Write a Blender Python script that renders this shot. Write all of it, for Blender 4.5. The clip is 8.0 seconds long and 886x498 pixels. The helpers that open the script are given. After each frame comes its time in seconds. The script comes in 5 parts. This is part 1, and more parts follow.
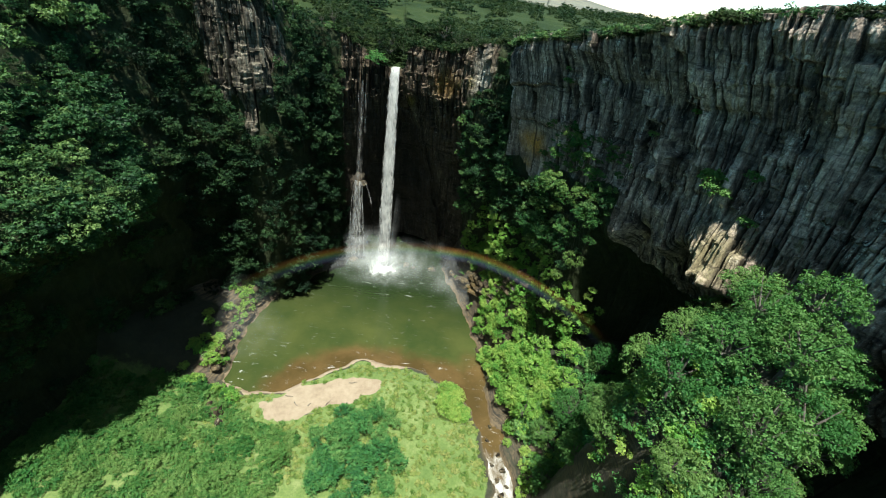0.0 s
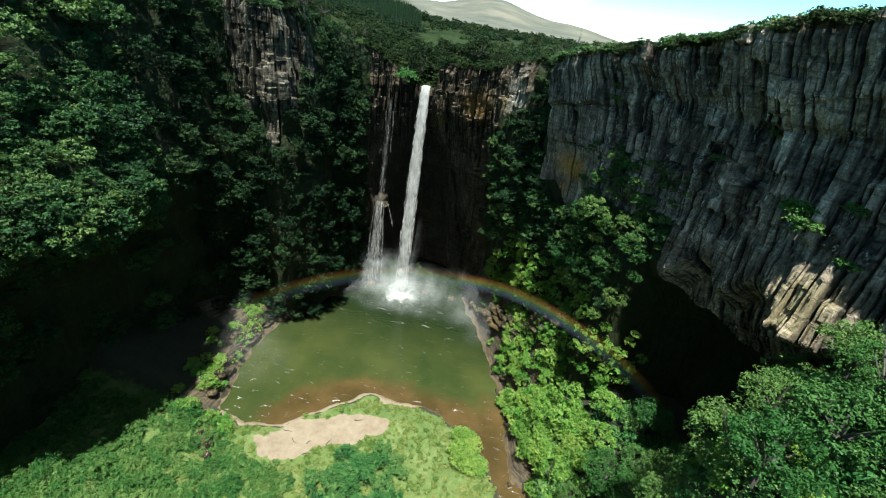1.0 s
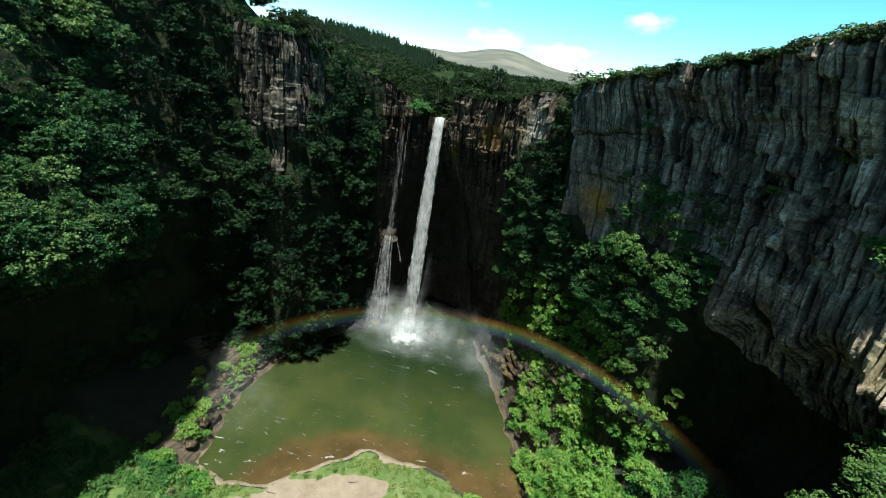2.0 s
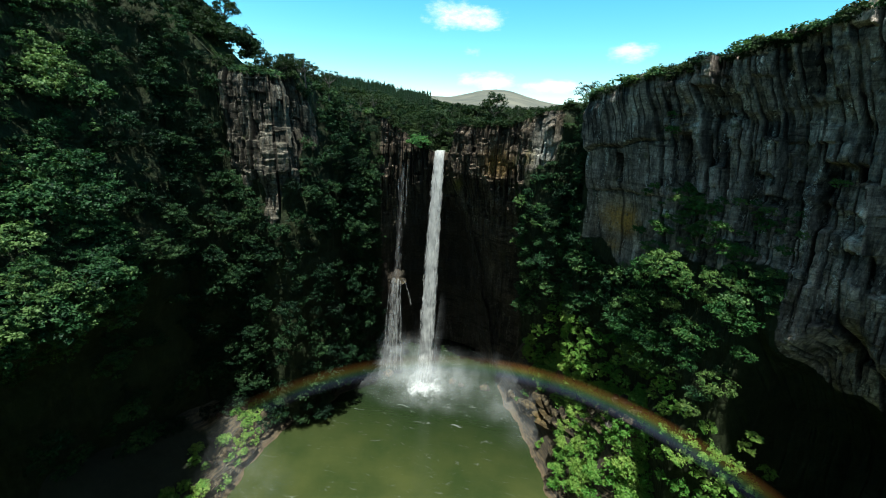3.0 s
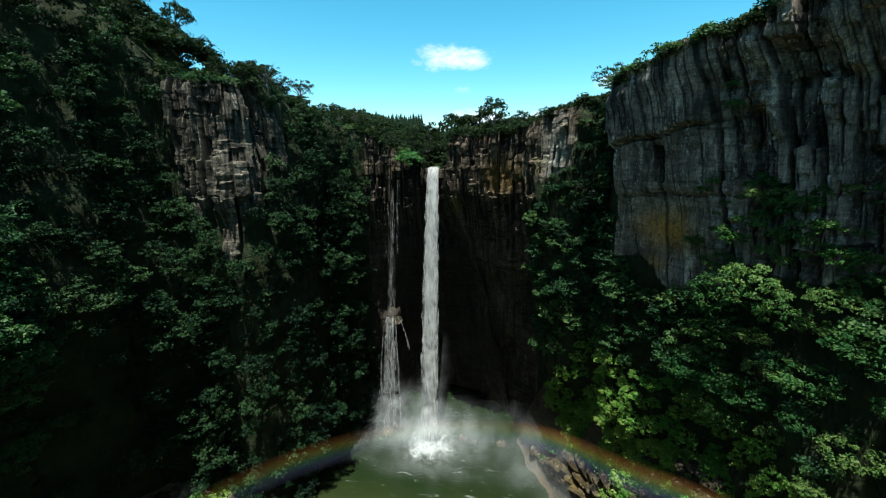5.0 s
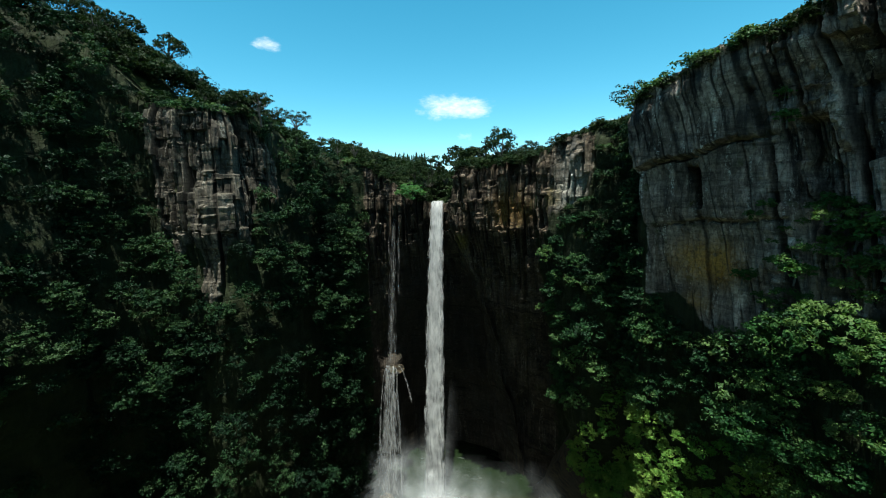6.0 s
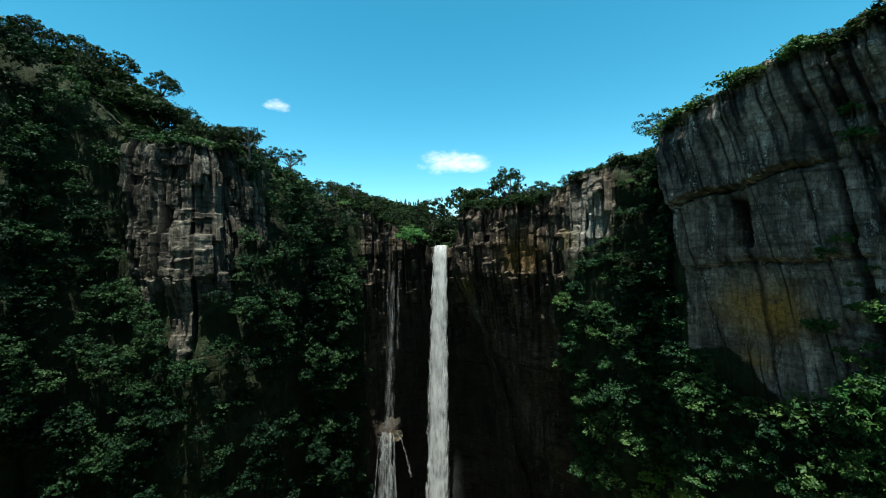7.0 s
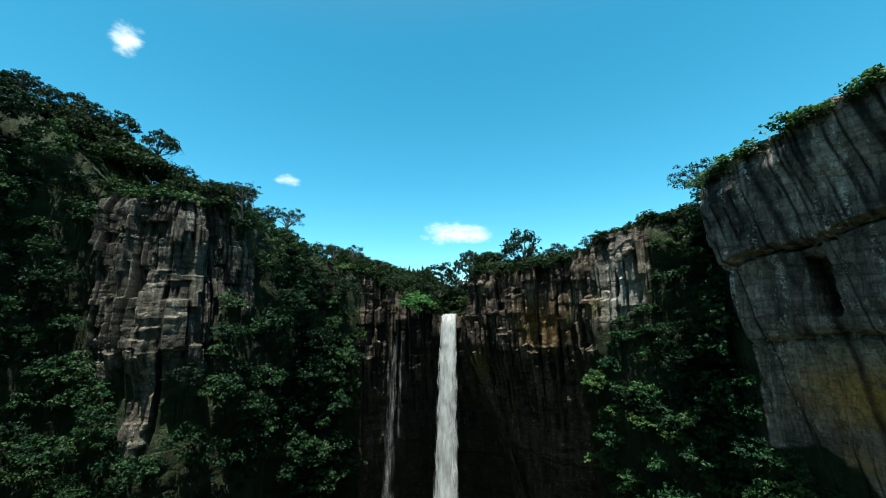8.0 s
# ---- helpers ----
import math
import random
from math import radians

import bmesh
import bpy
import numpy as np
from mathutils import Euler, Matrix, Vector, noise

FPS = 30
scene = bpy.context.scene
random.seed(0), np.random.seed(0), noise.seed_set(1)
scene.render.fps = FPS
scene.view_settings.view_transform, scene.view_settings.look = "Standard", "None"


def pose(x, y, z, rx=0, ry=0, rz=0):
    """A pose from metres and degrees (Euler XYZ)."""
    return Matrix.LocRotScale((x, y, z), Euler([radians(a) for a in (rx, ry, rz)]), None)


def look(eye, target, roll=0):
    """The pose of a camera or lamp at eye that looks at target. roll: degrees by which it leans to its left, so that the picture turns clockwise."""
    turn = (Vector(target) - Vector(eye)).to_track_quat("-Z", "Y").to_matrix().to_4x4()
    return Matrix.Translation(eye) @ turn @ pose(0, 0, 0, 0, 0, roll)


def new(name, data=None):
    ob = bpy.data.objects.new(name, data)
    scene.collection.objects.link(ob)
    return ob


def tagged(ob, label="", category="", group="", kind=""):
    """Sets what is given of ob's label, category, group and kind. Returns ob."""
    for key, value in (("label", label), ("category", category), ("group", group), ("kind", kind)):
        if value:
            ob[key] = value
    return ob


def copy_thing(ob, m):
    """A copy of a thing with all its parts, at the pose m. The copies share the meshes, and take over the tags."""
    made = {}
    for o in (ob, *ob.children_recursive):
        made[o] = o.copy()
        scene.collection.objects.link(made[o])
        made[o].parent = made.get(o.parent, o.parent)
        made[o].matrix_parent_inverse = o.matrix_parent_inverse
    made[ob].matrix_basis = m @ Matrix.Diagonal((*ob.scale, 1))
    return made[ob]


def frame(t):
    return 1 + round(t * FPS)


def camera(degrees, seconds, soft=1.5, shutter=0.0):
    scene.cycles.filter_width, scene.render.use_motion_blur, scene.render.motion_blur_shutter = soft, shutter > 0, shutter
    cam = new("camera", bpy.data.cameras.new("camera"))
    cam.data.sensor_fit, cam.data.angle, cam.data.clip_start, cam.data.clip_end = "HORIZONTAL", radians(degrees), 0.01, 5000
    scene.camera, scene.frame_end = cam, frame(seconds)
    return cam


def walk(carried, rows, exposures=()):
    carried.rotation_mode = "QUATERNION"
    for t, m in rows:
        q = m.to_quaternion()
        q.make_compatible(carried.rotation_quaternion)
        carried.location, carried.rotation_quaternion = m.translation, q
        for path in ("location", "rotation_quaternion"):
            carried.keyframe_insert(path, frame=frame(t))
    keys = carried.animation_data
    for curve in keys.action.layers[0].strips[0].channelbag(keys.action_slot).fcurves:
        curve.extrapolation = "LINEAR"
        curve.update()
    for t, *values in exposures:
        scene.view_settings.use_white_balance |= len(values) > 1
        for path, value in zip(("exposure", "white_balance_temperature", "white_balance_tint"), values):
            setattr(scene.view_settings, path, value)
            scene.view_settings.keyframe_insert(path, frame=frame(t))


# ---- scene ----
cam = camera(97.1, 8.0, 1.0)
PATH = [
    (0, (2.639, 0.752, 84.151), (2.449, 9.102, 78.646), 7.6),
    (0.5, (2.254, 3.958, 81.703), (1.734, 12.483, 76.498), 8.5),
    (1, (1.756, 7.174, 79.536), (0.936, 15.824, 74.586), 8.6),
    (1.5, (1.206, 10.310, 77.510), (0.156, 19.120, 72.900), 8.9),
    (2, (0.643, 13.449, 75.705), (-0.607, 22.484, 71.595), 8.8),
    (2.2, (0.404, 14.815, 75.133), (-0.891, 23.915, 71.193), 8.4),
    (3.3, (-0.701, 22.074, 71.979), (-2.396, 31.454, 68.944), 0.9),
    (3.5, (-0.873, 23.433, 71.479), (-2.548, 32.838, 68.519), 0.1),
    (4, (-1.349, 26.801, 70.239), (-3.094, 36.246, 67.444), -0.6),
    (4.5, (-1.893, 30.069, 69.077), (-3.663, 39.539, 66.402), -0.5),
    (4.7, (-2.056, 31.423, 68.584), (-3.791, 40.918, 65.974), -0.4),
    (5.8, (-3.485, 38.610, 66.268), (-5.335, 48.305, 64.658), -0.3),
    (6, (-3.801, 39.838, 65.827), (-5.666, 49.568, 64.452), -0.9),
    (6.5, (-4.679, 43.062, 65.044), (-6.544, 52.852, 64.269), -0.9),
    (7, (-5.604, 46.254, 64.513), (-7.489, 56.074, 64.428), -1),
    (7.5, (-6.958, 49.286, 64.193), (-8.743, 59.096, 65.013), -0.9),
    (8, (-7.872, 52.508, 64.262), (-9.762, 62.178, 65.947), -0.8),
]
EXPOSURES = [(0, 1.75, 6450), (1, 1.65, 6350), (2, 1.43, 6200), (3.5, 1.3, 6150), (4.5, 1.25, 6150), (6, 1.16, 6250), (7, 1.2, 6200), (8, 1.31, 6150)]
walk(cam, [(t, look(eye, target, roll)) for t, eye, target, roll in PATH],
     exposures=[(t, stops, kelvin, 0) for t, stops, kelvin in EXPOSURES])

# ---- world, sun, exposure ----
SUN_EL, SUN_AZ = radians(77.0), radians(178.0)
world = bpy.data.worlds.new("sky")
scene.world = world
world.use_nodes = True


def build_sky():
    nt = world.node_tree
    nt.nodes.clear()
    N, L = nt.nodes.new, nt.links.new
    sky = N("ShaderNodeTexSky")
    sky.sky_type, sky.sun_disc = "NISHITA", False
    sky.sun_elevation, sky.sun_rotation = SUN_EL, SUN_AZ
    sky.altitude, sky.air_density, sky.dust_density, sky.ozone_density = 1200, 1.0, 0.3, 2.0
    hsv = N("ShaderNodeHueSaturation")
    hsv.inputs["Hue"].default_value = 0.465
    L(sky.outputs[0], hsv.inputs["Color"])
    # the sky pales towards the sun
    geo = N("ShaderNodeTexCoord")
    toward = N("ShaderNodeVectorMath")
    toward.operation = "DOT_PRODUCT"
    L(geo.outputs["Generated"], toward.inputs[0])
    toward.inputs[1].default_value = (math.cos(SUN_EL) * math.sin(SUN_AZ), math.cos(SUN_EL) * math.cos(SUN_AZ), math.sin(SUN_EL))
    for socket, far, close in (("Saturation", 1.3, 0.4), ("Value", 1.38, 0.85)):
        pale = N("ShaderNodeMapRange")
        pale.interpolation_type = "SMOOTHSTEP"
        for key, v in (("From Min", 0.4), ("From Max", 0.95), ("To Min", far), ("To Max", close)):
            pale.inputs[key].default_value = v
        L(toward.outputs["Value"], pale.inputs["Value"])
        L(pale.outputs[0], hsv.inputs[socket])
    # small fair-weather clouds, by direction
    big = N("ShaderNodeTexNoise")
    big.inputs["Scale"].default_value, big.inputs["Detail"].default_value = 14.0, 7.0
    big.inputs["Roughness"].default_value = 0.62
    stretch = N("ShaderNodeMapping")
    stretch.inputs["Scale"].default_value = (1, 1, 2.2)
    L(geo.outputs["Generated"], stretch.inputs["Vector"])
    L(stretch.outputs[0], big.inputs["Vector"])
    total = None
    for az, el, wide, tall, gain in CLOUDS:
        d = Vector((math.sin(radians(az)) * math.cos(radians(el)), math.cos(radians(az)) * math.cos(radians(el)), math.sin(radians(el))))
        side = Vector((math.cos(radians(az)), -math.sin(radians(az)), 0))
        up = side.cross(d)
        acc = None
        for axis, size in ((side, wide), (up, tall)):
            sub = N("ShaderNodeVectorMath")
            sub.operation = "SUBTRACT"
            L(geo.outputs["Generated"], sub.inputs[0])
            sub.inputs[1].default_value = d
            dot = N("ShaderNodeVectorMath")
            dot.operation = "DOT_PRODUCT"
            L(sub.outputs[0], dot.inputs[0])
            dot.inputs[1].default_value = axis / math.tan(radians(size))
            sq = N("ShaderNodeMath")
            sq.operation = "MULTIPLY"
            L(dot.outputs["Value"], sq.inputs[0])
            L(dot.outputs["Value"], sq.inputs[1])
            if acc is None:
                acc = sq
            else:
                add = N("ShaderNodeMath")
                L(acc.outputs[0], add.inputs[0])
                L(sq.outputs[0], add.inputs[1])
                acc = add
        fall = N("ShaderNodeMapRange")
        fall.inputs["From Min"].default_value, fall.inputs["From Max"].default_value = 0.0, 1.6
        fall.inputs["To Min"].default_value, fall.inputs["To Max"].default_value = gain, -0.35
        L(acc.outputs[0], fall.inputs["Value"])
        if total is None:
            total = fall
        else:
            mx = N("ShaderNodeMath")
            mx.operation = "MAXIMUM"
            L(total.outputs[0], mx.inputs[0])
            L(fall.outputs[0], mx.inputs[1])
            total = mx
    mix = N("ShaderNodeMath")
    L(total.outputs[0], mix.inputs[0])
    L(big.outputs["Fac"], mix.inputs[1])
    edge = N("ShaderNodeMapRange")
    edge.interpolation_type = "SMOOTHSTEP"
    edge.inputs["From Min"].default_value, edge.inputs["From Max"].default_value = 0.56, 1.0
    L(mix.outputs[0], edge.inputs["Value"])
    over = N("ShaderNodeMix")
    over.data_type = "RGBA"
    L(edge.outputs[0], over.inputs["Factor"])
    L(hsv.outputs[0], over.inputs["A"])
    over.inputs["B"].default_value = (9.0, 9.1, 9.3, 1)
    bg = N("ShaderNodeBackground")
    bg.inputs["Strength"].default_value = SKY
    L(over.outputs["Result"], bg.inputs["Color"])
    L(bg.outputs[0], N("ShaderNodeOutputWorld").inputs["Surface"])


SKY = 0.066
# azimuth from +y to the right, elevation, half width, half height (degrees), density
CLOUDS = [(-9.5, 12.0, 7.0, 2.2, 0.44), (12.5, 8.2, 4.0, 1.6, 0.28), (-5.5, 4.6, 5.0, 1.6, 0.42), (3.5, 4.2, 6.5, 1.3, 0.3),
          (-52.9, 30.4, 2.0, 2.6, 0.22), (-33.8, 18.6, 2.6, 1.2, 0.22), (-7.5, 8.0, 2.2, 1.2, 0.2), (14.0, 3.0, 8.0, 1.2, 0.2)]
build_sky()

sun = new("sun", bpy.data.lights.new("sun", "SUN"))
sun.data.energy, sun.data.angle, sun.data.color = 5.0, radians(0.6), (1.0, 0.97, 0.91)
sun.matrix_world = look((200 * math.cos(SUN_EL) * math.sin(SUN_AZ), 200 * math.cos(SUN_EL) * math.cos(SUN_AZ), 200 * math.sin(SUN_EL)), (0, 0, 0))

# ---- number helpers ----


def hashed(i, j, k=0):
    """Repeatable random numbers, 0 to 1, for whole numbers i, j, k."""
    v = np.sin(np.asarray(i) * 127.1 + np.asarray(j) * 311.7 + np.asarray(k) * 74.7 + 3.1) * 43758.5453
    return v - np.floor(v)


def smooth_noise(x, y, k=0):
    """Value noise on a plane, -1 to 1."""
    xi, yi = np.floor(x), np.floor(y)
    fx, fy = x - xi, y - yi
    fx, fy = fx * fx * (3 - 2 * fx), fy * fy * (3 - 2 * fy)
    a = hashed(xi, yi, k) * (1 - fx) + hashed(xi + 1, yi, k) * fx
    b = hashed(xi, yi + 1, k) * (1 - fx) + hashed(xi + 1, yi + 1, k) * fx
    return 2 * (a * (1 - fy) + b * fy) - 1


def fbm(x, y, k=0, octaves=4):
    total, amp = 0, 1.0
    for o in range(octaves):
        total = total + amp * smooth_noise(x * 2 ** o + 17.3 * o, y * 2 ** o - 9.1 * o, k + o)
        amp *= 0.5
    return total / 1.9


def ramp(x, a, b):
    t = np.clip((x - a) / (b - a), 0, 1)
    return t * t * (3 - 2 * t)


def mesh_from(name, verts, quads, masks=None, smooth=False):
    """A mesh of quads from arrays."""
    me = bpy.data.meshes.new(name)
    verts, quads = np.asarray(verts, np.float32), np.asarray(quads, np.int32)
    n = quads.shape[1]
    me.vertices.add(len(verts))
    me.vertices.foreach_set("co", verts.ravel())
    me.loops.add(quads.size)
    me.loops.foreach_set("vertex_index", quads.ravel())
    me.polygons.add(len(quads))
    me.polygons.foreach_set("loop_start", np.arange(0, quads.size, n, dtype=np.int32))
    me.polygons.foreach_set("use_smooth", np.full(len(quads), smooth))
    for key, values in (masks or {}).items():
        at = me.attributes.new(key, "FLOAT", "POINT")
        at.data.foreach_set("value", np.asarray(values, np.float32))
    me.update(calc_edges=True)
    return me


def grid_quads(nu, nv):
    a = (np.arange(nu - 1)[:, None] * nv + np.arange(nv - 1)[None]).ravel()
    return np.stack([a, a + nv, a + nv + 1, a + 1], 1)


def put(name, me, mat, parent=None):
    ob = new(name, me)
    if not me.materials:
        me.materials.append(mat)
    ob.parent = parent
    return ob


# ---- materials ----
def material(name):
    mat = bpy.data.materials.new(name)
    mat.use_nodes = True
    nt = mat.node_tree
    return mat, nt, nt.nodes["Principled BSDF"]


class Maker:
    """Short names for building node trees."""

    def __init__(self, nt):
        self.nt = nt

    def node(self, kind, **values):
        n = self.nt.nodes.new("ShaderNode" + kind)
        for key, value in values.items():
            n.inputs[key.replace("_", " ")].default_value = value
        return n

    def link(self, a, b):
        self.nt.links.new(a, b)

    def coords(self, scale=(1, 1, 1)):
        m = self.node("Mapping", Scale=scale)
        self.link(self.node("NewGeometry").outputs["Position"], m.inputs["Vector"])
        return m.outputs[0]

    def noise(self, scale, detail=6.0, rough=0.6, stretch=(1, 1, 1), distort=0.0):
        n = self.node("TexNoise", Scale=scale, Detail=detail, Roughness=rough, Distortion=distort)
        self.link(self.coords(stretch), n.inputs["Vector"])
        return n.outputs["Fac"]

    def ramp(self, fac, stops):
        r = self.node("ValToRGB")
        el = r.color_ramp.elements
        while len(el) < len(stops):
            el.new(0.5)
        for e, (p, c) in zip(el, stops):
            e.position, e.color = p, (*c, 1)
        self.link(fac, r.inputs["Fac"])
        return r.outputs["Color"]

    def band(self, value, a, b, lo=0.0, hi=1.0):
        m = self.node("MapRange")
        m.interpolation_type = "SMOOTHSTEP"
        for key, v in (("From Min", a), ("From Max", b), ("To Min", lo), ("To Max", hi)):
            m.inputs[key].default_value = v
        self.link(value, m.inputs["Value"])
        return m.outputs[0]

    def mix(self, fac, a, b, kind="MIX"):
        m = self.node("Mix")
        m.data_type, m.blend_type = "RGBA", kind
        for socket, v in ((m.inputs["Factor"], fac), (m.inputs["A"], a), (m.inputs["B"], b)):
            if isinstance(v, bpy.types.NodeSocket):
                self.link(v, socket)
            elif isinstance(v, tuple):
                socket.default_value = (*v, 1)
            else:
                socket.default_value = v
        return m.outputs["Result"]

    def math(self, op, a, b=0.0):
        m = self.node("Math")
        m.operation = op
        for socket, v in ((m.inputs[0], a), (m.inputs[1], b)):
            if isinstance(v, bpy.types.NodeSocket):
                self.link(v, socket)
            else:
                socket.default_value = v
        return m.outputs[0]

    def near(self, place, radii):
        """1 at a place, falling to 0 over the radii."""
        s = self.node("VectorMath")
        s.operation = "SUBTRACT"
        self.link(self.node("NewGeometry").outputs["Position"], s.inputs[0])
        s.inputs[1].default_value = place
        d = self.node("VectorMath")
        d.operation = "DIVIDE"
        self.link(s.outputs[0], d.inputs[0])
        d.inputs[1].default_value = radii
        ln = self.node("VectorMath")
        ln.operation = "LENGTH"
        self.link(d.outputs[0], ln.inputs[0])
        return self.band(ln.outputs["Value"], 1.0, 0.0)

    def attr(self, name):
        a = self.node("Attribute")
        a.attribute_name = name
        return a.outputs["Fac"]

    def bump(self, bsdf, height, strength=0.5, distance=0.2):
        b = self.node("Bump", Strength=strength, Distance=distance)
        self.link(height, b.inputs["Height"])
        self.link(b.outputs[0], bsdf.inputs["Normal"])


def rock_material(name, dark, mid, light, lichen, ochre=(), joint=(0.55, 0.3), strata=0.5):
    mat, nt, bsdf = material(name)
    m = Maker(nt)
    warp = m.node("TexNoise", Scale=0.35, Detail=5.0, Roughness=0.6)
    m.link(m.coords(), warp.inputs["Vector"])
    bend = m.node("VectorMath")
    bend.operation = "MULTIPLY_ADD"
    m.link(warp.outputs["Color"], bend.inputs[0])
    bend.inputs[1].default_value = (1.6, 1.6, 1.6)
    m.link(m.node("NewGeometry").outputs["Position"], bend.inputs[2])

    def cells(scale, tall, feature):
        mp = m.node("Mapping", Scale=(1, 1, tall))
        m.link(bend.outputs[0], mp.inputs["Vector"])
        v = m.node("TexVoronoi", Scale=scale)
        v.feature = feature
        m.link(mp.outputs[0], v.inputs["Vector"])
        return v

    base = m.ramp(m.noise(0.12, 7, 0.65), [(0.3, dark), (0.5, mid), (0.7, light)])
    # every joint block has its own tone
    small = m.node("SeparateColor")
    m.link(cells(joint[0] * 3.1, joint[1] * 1.5, "F1").outputs["Color"], small.inputs[0])
    tone = m.math("ADD", m.math("MULTIPLY", m.attr("block"), 1.45), m.math("MULTIPLY", small.outputs[0], 0.55))
    tone = m.math("ADD", tone, 0.02)
    grey = m.node("CombineColor")
    for k in range(3):
        m.link(tone, grey.inputs[k])
    col = m.mix(1.0, base, grey.outputs[0], "MULTIPLY")
    grain = m.ramp(m.noise(2.3, 8, 0.75), [(0.28, (0.3, 0.3, 0.3)), (0.72, (1.5, 1.48, 1.45))])
    col = m.mix(0.9, col, grain, "MULTIPLY")
    col = m.mix(0.8, col, m.ramp(m.noise(1.7, 7, 0.7, (1, 1, 0.07), 0.2), [(0.34, (0.42, 0.42, 0.43)), (0.66, (1.45, 1.43, 1.4))]), "MULTIPLY")
    # thin level laminae
    col = m.mix(0.6, col, m.ramp(m.noise(2.6, 6, 0.75, (0.13, 0.13, 1.0), 0.3), [(0.36, (0.45, 0.45, 0.45)), (0.62, (1.5, 1.48, 1.44))]), "MULTIPLY")
    # seepage in dark runs, lichen and lime in pale ones
    runs = m.noise(0.55, 6, 0.65, (1, 1, 0.05), 0.4)
    col = m.mix(m.band(runs, 0.54, 0.66), col, m.mix(0.7, col, (0.01, 0.01, 0.012)))
    pale = m.math("MULTIPLY", m.band(m.noise(0.8, 7, 0.7, (1, 1, 0.09)), 0.54, 0.64), m.band(m.noise(3.4, 7, 0.8), 0.48, 0.6))
    col = m.mix(pale, col, lichen)
    moss = m.math("MULTIPLY", m.band(m.noise(0.4, 8, 0.72), 0.56, 0.68), 0.75)
    col = m.mix(moss, col, (0.05, 0.055, 0.02))
    # local tints: ochre and pale stains, and dark ones for wet and painted shade
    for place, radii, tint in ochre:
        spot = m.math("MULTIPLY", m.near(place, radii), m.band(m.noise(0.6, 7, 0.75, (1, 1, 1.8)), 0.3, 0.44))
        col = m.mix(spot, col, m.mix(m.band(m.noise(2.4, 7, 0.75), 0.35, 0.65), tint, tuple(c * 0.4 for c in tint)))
    # open joints
    crack = m.band(m.attr("crack"), 0.15, 0.7, 1.0, 0.12)
    hair = m.band(cells(joint[0] * 3.1, joint[1] * 1.5, "DISTANCE_TO_EDGE").outputs["Distance"], 0.0, 0.06, 0.65, 1.0)
    bed = m.band(m.noise(1.1, 4, 0.6, (0.12, 0.12, 1.0), 0.2), 0.6, 0.66, 1.0, 1.0 - strata)
    joints = m.math("MULTIPLY", m.math("MULTIPLY", crack, hair), bed)
    jc = m.node("CombineColor")
    for k in range(3):
        m.link(m.math("ADD", m.math("MULTIPLY", joints, 0.88), 0.12), jc.inputs[k])
    col = m.mix(1.0, col, jc.outputs[0], "MULTIPLY")
    # mossy soil under the forest, near black to put shade between the crowns
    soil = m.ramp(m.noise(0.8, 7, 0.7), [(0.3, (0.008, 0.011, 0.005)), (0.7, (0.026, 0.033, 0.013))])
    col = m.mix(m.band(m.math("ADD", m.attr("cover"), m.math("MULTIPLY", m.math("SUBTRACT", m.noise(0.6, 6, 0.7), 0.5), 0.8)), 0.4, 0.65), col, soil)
    m.link(col, bsdf.inputs["Base Color"])
    m.link(m.band(runs, 0.5, 0.66, 0.9, 0.55), bsdf.inputs["Roughness"])
    bsdf.inputs["Specular IOR Level"].default_value = 0.15
    height = m.math("ADD", m.math("MULTIPLY", joints, 0.5), m.math("MULTIPLY", small.outputs[1], 0.3))
    m.bump(bsdf, m.math("ADD", height, m.math("MULTIPLY", m.noise(2.6, 8, 0.75), 0.5)), 0.9, 0.32)
    return mat


ROCK_RIGHT = rock_material("dark_cliff_rock", (0.085, 0.068, 0.059), (0.205, 0.165, 0.143), (0.37, 0.305, 0.265), (0.6, 0.53, 0.47),
                           [((16.6, 88.4, 57.6), (6, 6, 4.6), (0.55, 0.28, 0.045)), ((16.5, 89.5, 52.5), (3, 3, 2.5), (0.42, 0.23, 0.05)), ((38.5, 50.5, 57), (8, 8, 8), (0.25, 0.21, 0.12))], (0.5, 0.1))
# last two tints: wet rock by the falls, with the hollow's shade painted in
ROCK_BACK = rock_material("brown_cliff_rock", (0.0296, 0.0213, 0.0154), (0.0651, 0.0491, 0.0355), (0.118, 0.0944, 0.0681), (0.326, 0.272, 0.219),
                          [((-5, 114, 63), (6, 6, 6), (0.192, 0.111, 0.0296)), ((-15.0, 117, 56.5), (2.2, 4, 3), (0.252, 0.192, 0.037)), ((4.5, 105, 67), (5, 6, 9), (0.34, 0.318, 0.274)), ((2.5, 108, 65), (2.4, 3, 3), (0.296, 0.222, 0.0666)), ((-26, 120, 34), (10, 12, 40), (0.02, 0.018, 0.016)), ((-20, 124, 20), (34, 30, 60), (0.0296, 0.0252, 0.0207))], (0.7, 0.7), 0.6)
ROCK_LEFT = rock_material("grey_cliff_rock", (0.03, 0.026, 0.02), (0.066, 0.058, 0.046), (0.115, 0.102, 0.083), (0.28, 0.255, 0.215), (), (0.6, 0.16), 0.5)
ROCK_WET = rock_material("wet_bank_rock", (0.0555, 0.0444, 0.0296), (0.122, 0.0962, 0.0592), (0.207, 0.159, 0.0962), (0.222, 0.2, 0.148), [((15, 100, 6), (10, 12, 8), (0.178, 0.111, 0.0296))])


